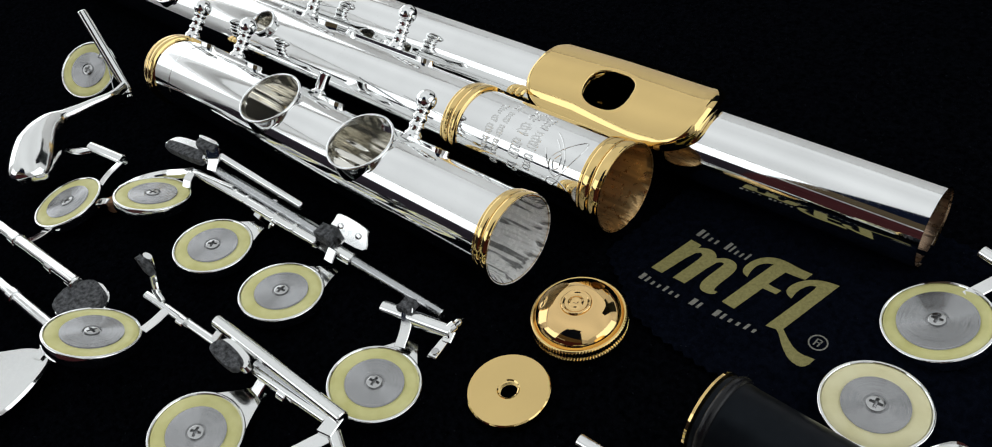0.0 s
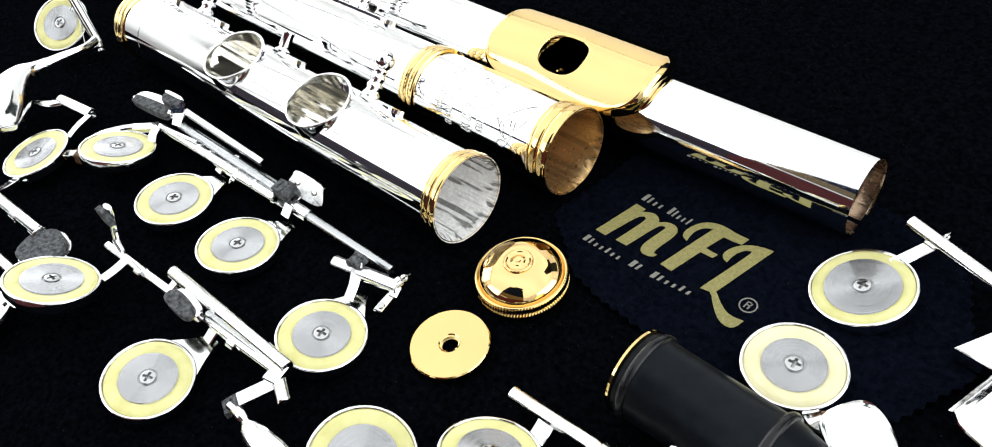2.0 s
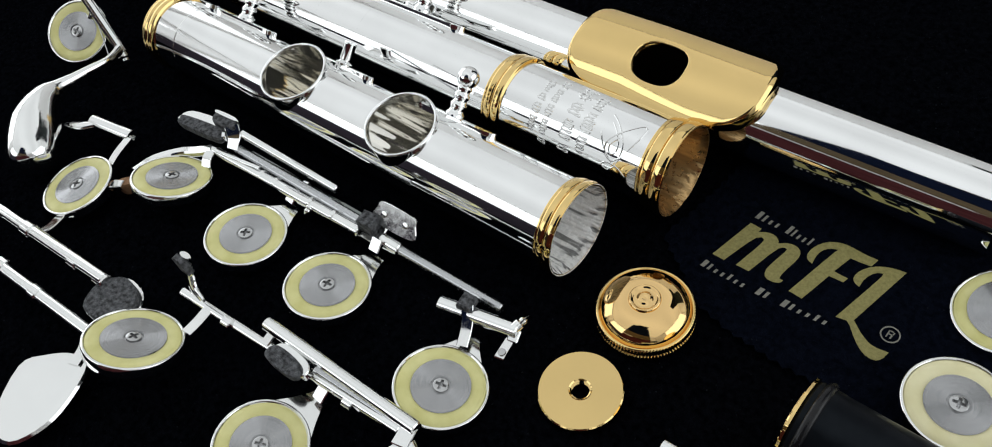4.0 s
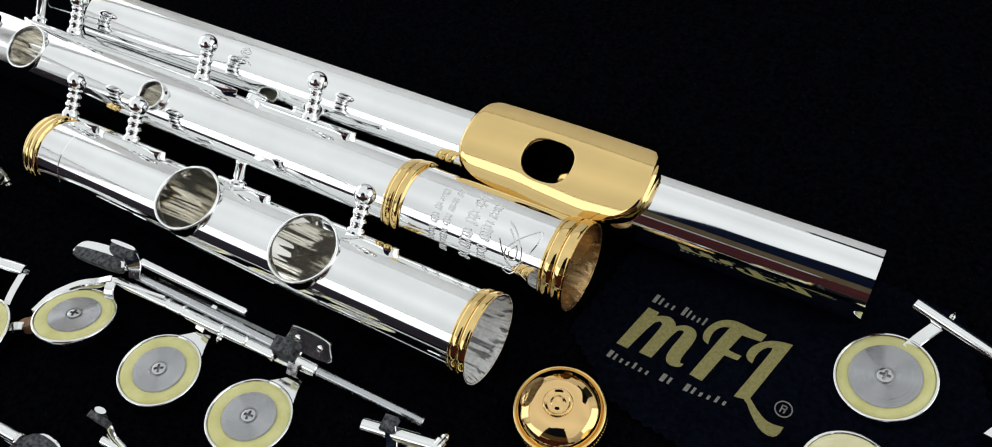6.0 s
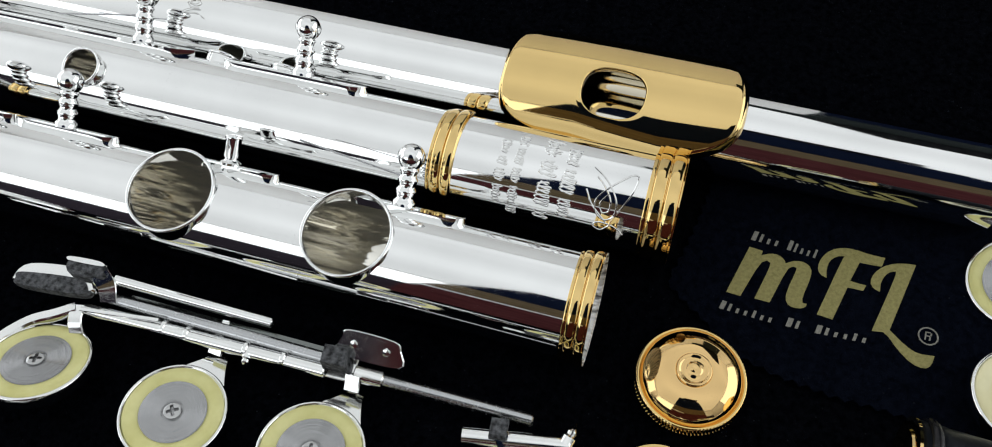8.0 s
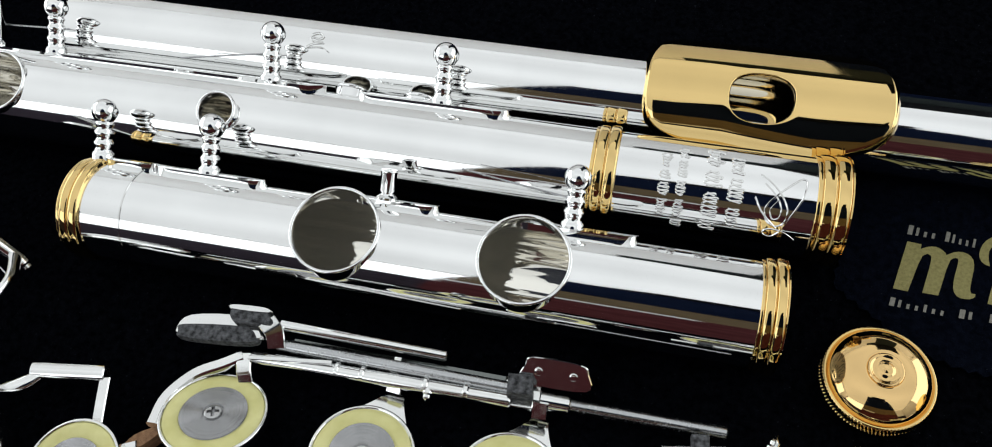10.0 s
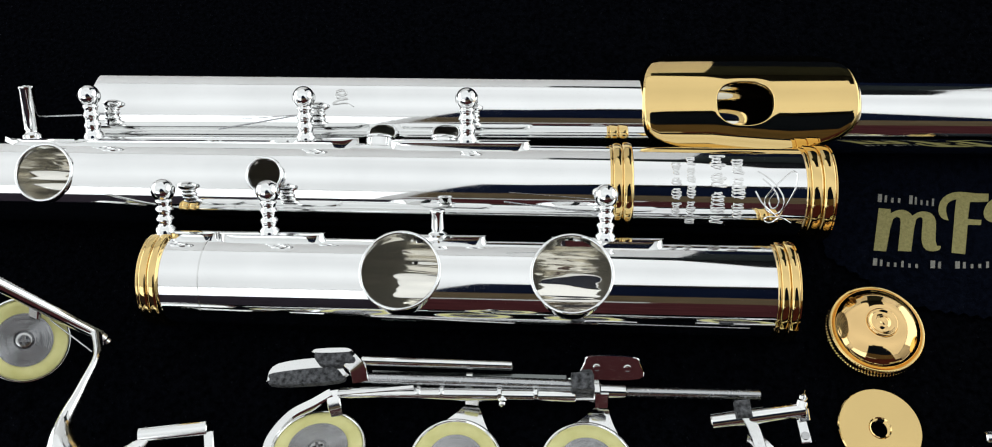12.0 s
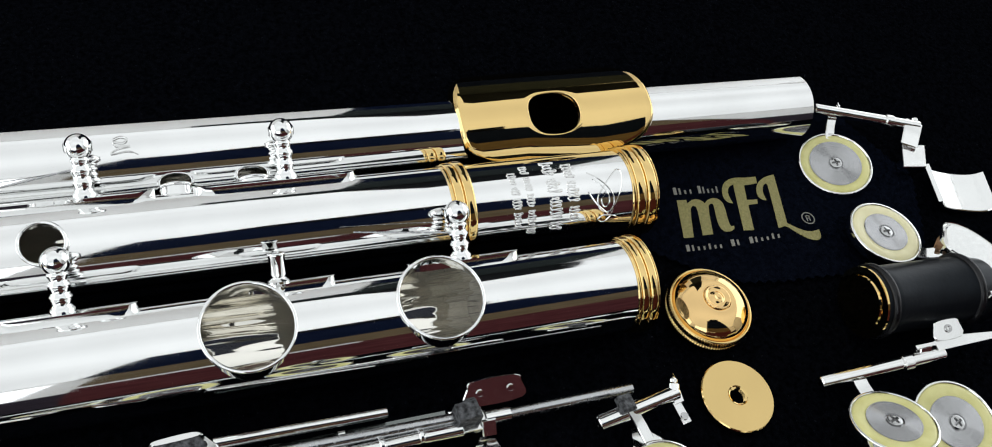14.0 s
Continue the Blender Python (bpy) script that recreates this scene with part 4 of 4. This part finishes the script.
plate(k3, b3, [(-112.4, 43.0), (-108.6, 43.8), (-107.6, 39.0), (-111.6, 38.2)], 5.6, 8.6, "block", soft=False)
bar(k3, b3, (-110.4, 41.2, 6.6), (-103.2, 37.6, 6.6), 1.7)
arm(k3, b3, [(-109.2, 39.0, 7.2), (-112.4, 31.6, 7.2)], 3.6, 1.0, label="flat strap arm")
plate(k3, b3, [(-114.2, 32.6), (-110.6, 31.0), (-111.6, 27.4), (-115.2, 29.0)], 5.4, 7.6, "felt", FELT, soft=False)


def spatula(parent, base, line, widths, depth, name="touch", mat=None, label="", dome=0.5):
    pts = soft_line(line, 6)
    n = len(pts)

    def width(t):
        k = t * (len(widths) - 1)
        i = min(int(k), len(widths) - 2)
        return widths[i] + (widths[i + 1] - widths[i]) * (k - i)

    def section(t):
        w = width(t)
        thick = depth * min(1.0, 0.25 + w / (0.6 * max(widths)))
        return [(w * math.cos(a) / 2, thick * (0.5 if math.sin(a) < 0 else 0.5 + dome * w / 8) * math.sin(a)) for a in (2 * math.pi * i / 16 for i in range(16))]

    return part(name, sweep([p - base for p in pts], section), mat or SILVER_KEY, parent, label, sharp=50)


spatula(k3, b3, [(-112.6, 29.6, 6.6), (-107, 29.4, 6.6), (-102, 28.6, 6.0), (-94, 28.2, 5.6), (-87.6, 27.6, 4.4)], [2.4, 2.6, 3.6, 2.6, 5.4, 7.0, 7.8, 8.2, 8.0, 6.8, 2.8], 4.2, label="teardrop touch piece")

# cup on the left with a cork, its lever under the neighbouring cup
k4, b4 = key("flute_key", -240, 48, "silver flute key with a padded cup and a felted lever")
pad_cup(k4, b4, (-243.4, 45.6, 6.0), (-0.08, -0.05), 10.9, spin=30)
arm(k4, b4, [(-243.0, 55.4, 3.6), (-243.6, 60.0, 5.0), (-245.0, 65.6, 5.2)], 2.4, 1.2)
bar(k4, b4, (-261.5, 64.2, 5.6), (-245.4, 66.8, 4.6), 2.2, bore=1.3)
spatula(k4, b4, [(-258.5, 64.2, 5.8), (-263, 60.4, 6.2), (-268.5, 58.0, 6.0)], [2.0, 3.6, 3.2, 1.6], 1.6, label="small touch piece")
arm(k4, b4, [(-239.5, 36.4, 4.0), (-236.6, 31.6, 6.0), (-235.4, 27.6, 8.0)], 2.8, 1.2)
bar(k4, b4, (-262, 26.6, 8.2), (-203, 29.0, 9.6), 1.7)
for x in (-240, -218, -206.5):
    part("collar", rod(Vector((x, 27.4 + (x + 240) * 0.04, 8.7)) - b4, Vector((x + 4, 27.5 + (x + 240) * 0.04, 8.8)) - b4, 2.1, bore=0), SILVER_KEY, k4)
plate(k4, b4, [(-201.6, 20.8), (-204.0, 27.2), (-199.4, 32.4), (-192.6, 31.4), (-189.8, 27.4), (-194, 21.2)], 8.0, 9.8, "felt", FELT, "rounded grey felt")
plate(k4, b4, [(-202.4, 20.8), (-204.8, 27.4), (-199.6, 33.2), (-192.2, 32.2), (-189.2, 27.4), (-194, 20.6)], 7.0, 7.9, "lever_plate")
plate(k4, b4, [(-235.0, 50.2), (-231.8, 52.2), (-232.8, 54.4), (-236.2, 52.8)], 3.2, 5.0, "lug", soft=False)
plate(k4, b4, [(-238.4, 36.2), (-235.4, 37.6), (-236.2, 40.2), (-239.0, 39.0)], 3.2, 4.8, "lug", soft=False)

cork = thing("cork_bumper", -232, 55.2, 0, "small brown cork bumper between two key cups", "cork")
part("bumper", prism(soft_outline([(-3.4, -2.4), (-2.0, 0.4), (2.2, 3.0), (3.2, 1.6), (-0.6, -2.6)], 3), 0.3, 4.4), CORK, cork, "rough brown cork")

# long lever with a broad white touch
k5, b5 = key("flute_key_lever", -205, 12, "silver flute lever with a hinge tube and broad polished touch")
bar(k5, b5, (-262, 15.0, 4.6), (-197.5, 17.4, 5.0), 1.9)
for x in (-223.0, -240.0):
    part("collar", rod(Vector((x, 16.4, 4.9)) - b5, Vector((x + 3.4, 16.5, 4.9)) - b5, 2.3, bore=0), SILVER_KEY, k5)
arm(k5, b5, [(-198.4, 17.0, 4.6), (-195.4, 14.0, 4.6), (-193.6, 9.4, 4.6)], 3.6, 1.6)
plate(k5, b5, [(-207, 1.0), (-203, 7.4), (-196.6, 11.8), (-190.6, 11.6), (-187.0, 4.0), (-186.0, -4.4), (-190, -12.6), (-199, -12)], 3.2, 4.8, "touch", label="broad polished silver touch", edge=0.7)

# key with a long curved teardrop lever
k6, b6 = key("flute_key", -283, 82, "silver flute key with a padded cup and a curved teardrop lever")
pad_cup(k6, b6, (-292.3, 84.7, 13.4), (0.41, -0.50), 10.5, spin=5)
bar(k6, b6, (-296.0, 94.2, 30.5), (-277.0, 88.6, 7.2), 1.7)
finial(k6, b6, (-277.4, 88.8, 7.6), (-274.6, 87.0, 3.6), 1.6)
arm(k6, b6, [(-288.2, 92.0, 19.5), (-289.2, 89.6, 16.8)], 3.0, 1.4)
spatula(k6, b6, [(-277.2, 88.2, 8.4), (-274.5, 81.8, 9.6), (-275.4, 74.2, 10.6), (-276.8, 64.4, 10.6), (-272.8, 54.4, 9.6), (-265.0, 45.6, 6.2), (-260.8, 41.6, 4.2)],
        [2.6, 2.2, 2.2, 2.4, 2.6, 3.0, 4.2, 7.2, 11.4, 14.6, 15.8, 15.4, 12.8, 3.4], 6.6, "lever", label="curved lever with a teardrop touch", dome=0.45)
spring(k6, Vector((-287, 90, 14)) - b6, Vector((-277.5, 84, 8)) - b6, 0.2)

# key beside the printed cloth
k7, b7 = key("flute_key", -10, 136, "silver flute key with a padded cup, hinge tube and bent touch")
pad_cup(k7, b7, (-21.3, 136.1, 3.2), (-0.2, -0.04), 11.35, 0.70, spin=-5)
arm(k7, b7, [(-18.8, 144.6, 3.4), (-16.2, 149.4, 4.0), (-13.4, 153.6, 5.4)], 3.0, 1.2)
bar(k7, b7, (-20.4, 155.4, 6.6), (13.0, 143.4, 7.4), 1.7)
finial(k7, b7, (-12.6, 153.0, 6.2), (-11.8, 155.8, 8.2), 1.1)
finial(k7, b7, (11.6, 143.8, 7.2), (12.8, 147.2, 8.6), 1.6)
part("collar", rod(Vector((1.8, 147.4, 7.2)) - b7, Vector((4.4, 146.5, 7.2)) - b7, 2.1, bore=0), SILVER_KEY, k7)
arm(k7, b7, [(11.4, 144.6, 8.0), (8.6, 141.2, 7.4), (6.6, 137.8, 5.6)], 5.6, 1.2, label="flat strap arm")
plate(k7, b7, [(5.2, 139.2), (13.4, 137.6), (8.6, 129.4), (0.2, 130.4)], 1.2, 5.0, "block", label="square silver block", soft=False)
part("touch", sweep([Vector(p) - b7 for p in soft_line([(7.4, 123.4, 5.0), (9.6, 122.8, 2.4), (14.0, 121.6, 1.5), (19.6, 120.0, 1.5), (24.0, 118.8, 2.4), (26.6, 118.0, 4.6)], 6)], strip(14.5, 1.3)), SILVER_KEY, k7, "broad curved silver touch", sharp=30)

# key half under the stopper
k8, b8 = key("flute_key", -14, 104, "silver flute key with a pale padded cup and broad touch")
pad_cup(k8, b8, (-22.1, 108.2, 6.6), (0.01, 0.05), 10.75, 0.60, PAD_PALE, spin=5)
arm(k8, b8, [(-15.0, 101.2, 4.4), (-12.0, 99.0, 6.0), (-8.4, 97.6, 9.0)], 4.0, 2.0)
bar(k8, b8, (-10.6, 97.0, 9.6), (-5.0, 99.8, 10.4), 1.6)
plate(k8, b8, [(-11.4, 97.7), (-7.6, 104.7), (-3.6, 104.9), (1.4, 100.9), (5.6, 93.7), (7.0, 85.5), (0.0, 83.7), (-6.8, 92.1)], 10.4, 12.0, "touch", label="broad faceted silver touch", edge=1.5)
plate(k8, b8, [(-12.2, 99.8), (-9.0, 102.4), (-6.6, 99.6), (-9.8, 97.2)], 8.6, 10.3, "cork", CORK, "thin brown cork", soft=False)

# two cups in front
k9, b9 = key("flute_key", -50, 62, "silver flute key with a tilted padded cup and long hinge tube")
pad_cup(k9, b9, (-56.8, 55.3, 11.2), (-0.05, 0.45), 10.4, spin=12)
bar(k9, b9, (-65.6, 70.2, 4.0), (-28.4, 70.0, 7.2), 1.75)
arm(k9, b9, [(-54.2, 64.0, 4.4), (-54.6, 67.0, 4.4), (-55.0, 70.0, 5.0)], 4.0, 1.3, label="flat strap arm")
part("collar", rod(Vector((-41.6, 70.0, 6.1)) - b9, Vector((-38.6, 70.0, 6.3)) - b9, 2.3, bore=0), SILVER_KEY, k9)
part("bracket", box(-37.0 - b9.x, 71.8 - b9.y, 3.4, -30.4 - b9.x, 72.8 - b9.y, 9.4), SILVER_KEY, k9, "upright silver bracket")
plate(k9, b9, [(-30.8, 70.2), (-30.8, 73.0), (-20.8, 73.2), (-10.8, 72.2), (-10.8, 70.4)], 8.4, 9.3, "bracket", soft=False)
tab = prism(soft_outline([(-4.4, 0), (-4.3, 3.4), (-3.2, 4.8), (3.2, 4.8), (4.3, 3.4), (4.4, 0)], 3), -0.45, 0.45)
tb = part("tab", tab, SILVER_KEY, k9, "upright rounded tab with a hole", at=Matrix.Translation((Vector((-26.0, 72.9, 9.4)) - b9) * U) @ Matrix.Rotation(radians(24), 4, "X"))
part("rivet", lathe([(0.55, 0.3), (1.1, 0.3), (1.05, 0.8), (0.55, 0.8)], 18, Matrix.Translation((0, 2.5, 0)), closed=True), STEEL_SCREW, tb)
arm(k9, b9, [(-34, 71.0, 7.4), (-33.6, 72.4, 8.8)], 3.2, 1.2)

k10, b10 = key("flute_key", -78, 36, "silver flute key with a large padded cup")
pad_cup(k10, b10, (-78.6, 39.0, 7.4), (0.29, 0.02), 11.8, 0.64, spin=-20)
arm(k10, b10, [(-69, 35, 3.6), (-62, 31, 4.2), (-56, 28, 4.6)], 3.4, 1.6)
bar(k10, b10, (-66, 25.5, 4.4), (-38, 31.0, 4.4), 1.7)

k11, b11 = key("flute_key", -33, 52, "silver flute key with a padded cup half under its neighbour")
pad_cup(k11, b11, (-33.6, 52.8, 4.4), (-0.10, -0.06), 11.2, 0.62, spin=20)
arm(k11, b11, [(-25, 46.4, 3.2), (-19, 42.6, 3.6), (-14, 39.6, 4.2)], 3.4, 1.5)
bar(k11, b11, (-22, 36.4, 4.4), (2, 40.6, 4.4), 1.7)

# ---- head joint stopper, crown, disc ----
stop = thing("flute_stopper", -29.4, 86.4, 9.6, "black flute stopper with sealing rings, a gilt end and brass thread", "flute stopper", turn=Matrix.Rotation(radians(-2.4), 4, "Z") @ Matrix.Rotation(math.pi / 2, 4, "Y"))
SR, SL = 1.02, 1.10


def along(profile):
    """Brings a profile of the stopper to its size."""
    return [(SR * r, SL * h) for r, h in profile]


part("barrel", lathe(along([(0, -14.2), (8.6, -14.2), (9.0, -13.8), (9.0, -12.9), (8.3, -12.7), (8.3, -11.3), (9.0, -11.1), (9.0, -9.6), (8.9, -9.3), (8.9, 12.0), (9.0, 12.4), (8.3, 12.6), (8.3, 14.2), (8.9, 14.4), (8.7, 15.4), (7.8, 19.6), (7.2, 20.0), (0, 20.0)]), 72), EBONITE, stop, "matt black plastic barrel")
part("gilt_end", lathe(along([(0, -15.4), (7.0, -15.4), (7.2, -15.0), (8.6, -15.0), (9.25, -14.9), (9.3, -14.4), (8.7, -14.2), (0, -14.2)]), 72), GOLD, stop, "thin gold end disc")
for h in (-12.0, 13.4):
    part("sealing_ring", lathe([(SR * 8.75 + 1.15 * math.cos(2 * math.pi * i / 16), SL * h + 1.15 * math.sin(2 * math.pi * i / 16)) for i in range(16)], 72, closed=True), RUBBER, stop, "black rubber sealing ring")
thread = [(0, 19.0)]
for i in range(16):
    thread += [(1.7, 20.0 + i * 0.8), (2.15, 20.4 + i * 0.8)]
part("thread", lathe(along(thread + [(1.5, 33.2), (0, 33.2)]), 24), BRASS_SCREW, stop, "browned brass thread", sharp=20)
part("clip", prism([(-2.2, -1.6), (2.2, -1.6), (2.2, 1.6), (-2.2, 1.6)], 0, 1.4, m=Matrix.Translation((-6.6, -5.6, 17.0)) @ Matrix.Rotation(math.pi / 2, 4, "X")), SILVER_KEY, stop)


def knurled(profile, n=384):
    """A turned rim whose marked rings carry fine knurling."""
    bm = bmesh.new()
    rings = [[bm.verts.new(((r + (0.17 if i % 4 < 2 else -0.15) * k) * math.cos(2 * math.pi * i / n), (r + (0.17 if i % 4 < 2 else -0.15) * k) * math.sin(2 * math.pi * i / n), h)) for i in range(n)] for r, h, k in profile]
    for a, b in zip(rings, rings[1:] + rings[:1]):
        for i in range(n):
            j = (i + 1) % n
            bm.faces.new((a[i], a[j], b[j], b[i]))
    return bm


cr = thing("crown_cap", -85.4, 96.0, 0, "polished gold flute crown cap with a knurled rim and stepped centre", "flute crown")
part("knurled_rim", knurled([(9.2, 0.0, 0), (10.7, 0.1, 0), (11.1, 0.5, 1), (11.15, 2.0, 1), (10.7, 2.3, 0), (10.65, 2.6, 0), (11.2, 2.9, 1), (11.3, 4.1, 1), (11.15, 4.6, 0), (10.85, 4.85, 0), (10.5, 4.8, 0), (10.3, 4.4, 0), (9.6, 4.1, 0)]), GOLD, cr, "knurled gold rim", sharp=60)
dome = [(10.25, 4.1), (10.2, 4.6), (10.05, 4.9)]
for i in range(1, 25):
    t = (i / 24) ** 1.6
    dome.append((10.05 - 6.3 * t, 4.9 + 3.8 * math.sin(math.pi / 2 * t) ** 0.6))
part("dome", lathe(dome + [(3.4, 8.5), (0, 8.5)], 96), GOLD_CROWN, cr, "polished gold dome", sharp=60)
part("boss", lathe([(3.6, 8.4), (3.6, 8.8), (3.4, 9.05), (3.1, 9.05), (2.8, 8.75), (2.4, 8.6), (1.9, 8.65), (1.5, 8.9), (1.1, 9.15), (0.7, 9.1), (0.4, 8.95), (0, 8.9)], 64), GOLD_CROWN, cr, "stepped round boss", sharp=60)
dc = thing("stopper_disc", -87.4, 72.4, 0.2, "flat gold stopper disc with a threaded hole", "disc")
part("disc", lathe([(2.3, 0), (9.2, 0), (9.5, 0.25), (9.5, 1.3), (9.25, 1.55), (2.6, 1.55), (2.3, 1.3)], 96, closed=True), GOLD_MATT, dc, "satin gold disc", sharp=20)
lining = []
for i in range(5):
    lining += [(2.32, 0.05 + 0.25 * i), (2.02, 0.17 + 0.25 * i)]
part("thread", lathe(lining + [(2.33, 1.3)], 40), GOLD, dc, "threaded gold hole", sharp=20)

# ---- printed cloth ----
pc = thing("cleaning_cloth", -55, 125, 0, "navy microfibre cleaning cloth with pinked edges and khaki print", "cleaning cloth")


def pinked(corners, tooth=1.5):
    out = []
    for (x0, y0), (x1, y1) in zip(corners, corners[1:] + corners[:1]):
        n = max(2, int(math.hypot(x1 - x0, y1 - y0) / tooth))
        nx, ny = (y1 - y0), -(x1 - x0)
        l = math.hypot(nx, ny)
        for i in range(n):
            s = 0.45 if i % 2 else -0.45
            t = i / n
            wob = 0.7 * noise.noise(Vector((x0 + (x1 - x0) * t, y0 + (y1 - y0) * t, 3)) * 0.09)
            out.append((x0 + (x1 - x0) * t + nx / l * (s + wob), y0 + (y1 - y0) * t + ny / l * (s + wob)))
    return out


outline = pinked([(-94, 118.5), (-78, 105.4), (-68, 102.6), (-56, 101.4), (-40, 100.7), (-8, 99.5), (6, 128), (-8, 160), (-60, 164), (-88, 150)])
part("cloth", prism([(x + 55, y - 125) for x, y in outline], 0.0, 0.55, edge=0.1), NAVY_CLOTH, pc, smooth=False)
LZ = 0.56


def printed(name, outline, mat=PRINT, soft=False, h=0.08):
    o = soft_outline(outline, 5) if soft else outline
    return part(name, prism([(x + 55, y - 125) for x, y in o], LZ, LZ + h, edge=0.02), mat, pc, smooth=False)


def rounded(points, limit=60.0):
    """Cuts the blunt corners of an outline once and keeps its sharp ones."""
    out, n = [], len(points)
    for i in range(n):
        p, q, r = (Vector(points[(i + k) % n]) for k in (-1, 0, 1))
        if (q - p).angle(r - q) < radians(limit):
            out += [tuple(q + (p - q) * 0.25), tuple(q + (r - q) * 0.25)]
        else:
            out.append(tuple(q))
    return out


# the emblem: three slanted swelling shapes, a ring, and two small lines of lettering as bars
printed("emblem_shape", rounded([(-78.0, 131.7), (-75.0, 131.4), (-75.2, 130.2), (-73.3, 131.2), (-71.4, 131.3), (-70.0, 130.2), (-69.8, 129.5), (-67.8, 130.8), (-65.7, 130.9), (-64.2, 129.8), (-64.0, 127.6), (-65.3, 122.0),
         (-65.1, 120.7), (-64.2, 120.7), (-64.4, 119.8), (-65.8, 119.1), (-67.9, 119.2), (-68.8, 120.7), (-68.6, 123.2), (-67.4, 127.9), (-67.3, 129.0), (-68.1, 129.2), (-69.3, 128.1), (-71.9, 119.0), (-75.2, 119.1),
         (-73.1, 127.2), (-73.0, 128.8), (-73.8, 129.2), (-75.2, 128.2), (-78.2, 118.9), (-81.3, 119.1)]))
printed("emblem_shape", rounded([(-60.8, 128.2), (-62.3, 128.7), (-63.0, 130.4), (-62.3, 133.2), (-60.6, 135.5), (-58.1, 136.8), (-55.5, 137.0), (-52.2, 136.5), (-48.9, 136.5), (-49.5, 134.1), (-51.9, 133.9), (-54.2, 133.9),
         (-55.8, 128.8), (-54.8, 128.6), (-52.4, 128.5), (-52.9, 127.0), (-55.1, 127.0), (-56.2, 127.0), (-58.6, 118.4), (-61.9, 118.8), (-58.1, 133.1), (-57.5, 134.7), (-59.2, 134.2), (-60.6, 132.6), (-61.0, 130.4)]))
printed("emblem_shape", rounded([(-49.5, 127.7), (-50.9, 128.2), (-51.7, 129.5), (-51.1, 131.9), (-49.3, 134.2), (-46.9, 135.6), (-44.6, 136.2), (-42.4, 136.4), (-46.9, 119.1), (-43.6, 116.3), (-41.0, 115.1), (-37.7, 115.5),
         (-38.2, 113.2), (-39.5, 112.0), (-42.2, 112.5), (-44.9, 114.8), (-47.8, 118.3), (-49.1, 118.1), (-50.5, 117.9), (-46.5, 132.4), (-46.5, 133.7), (-48.1, 133.0), (-49.4, 130.5)]))
part("emblem_ring", lathe([(1.78, 0), (2.1, 0), (2.1, 0.08), (1.78, 0.08)], 40, Matrix.Translation((-39.15 + 55, 119.75 - 125, LZ)), closed=True), PRINT_GREY, pc)
for x0, y0, x1, y1 in ((-0.75, -1.0, -0.45, 1.0), (-0.45, 0.75, 0.35, 1.0), (0.35, 0.1, 0.65, 0.8), (-0.45, -0.1, 0.35, 0.15), (0.1, -1.0, 0.45, -0.1)):
    printed("emblem_mark", [(-39.15 + x0, 119.75 + y0), (-39.15 + x1, 119.75 + y0), (-39.0 + x1, 119.75 + y1), (-39.0 + x0, 119.75 + y1)], PRINT_GREY)
for x0, y0, x1, y1, n, h in ((-78.0, 133.6, -71.1, 133.3, 4, 2.3), (-70.0, 133.1, -62.8, 132.4, 5, 2.4), (-82.2, 114.8, -70.0, 114.2, 7, 1.9), (-68.0, 114.3, -64.2, 114.3, 2, 2.0), (-61.9, 114.3, -50.4, 114.8, 6, 1.9)):
    for i in range(n):
        t0, t1 = i / n, (i + (0.6 if i == 0 else 0.36)) / n
        xa, ya, xb, yb = x0 + (x1 - x0) * t0, y0 + (y1 - y0) * t0, x0 + (x1 - x0) * t1, y0 + (y1 - y0) * t1
        hh = h * (1.1 if i == 0 else (0.95 if i % 3 == 1 else 0.62))
        lean = hh * 0.22
        printed("lettering_bar", [(xa, ya), (xb, yb), (xb + lean, yb + hh), (xa + lean, ya + hh)], PRINT_GREY)

# springs on the tubes
for ob, base, p, q in ((foot, fb, (-152.2, 116.8, 22.5), (-175.5, 117.2, 27.2)), (body, bb, (-229.8, by(-229.8) + 15, 22), (-252, by(-252) + 10, 22)), (body, bb, (-304, by(-304) + 14, 21), (-284, by(-284) + 14, 22.5))):
    spring(ob, Vector(p) - base, Vector(q) - base)
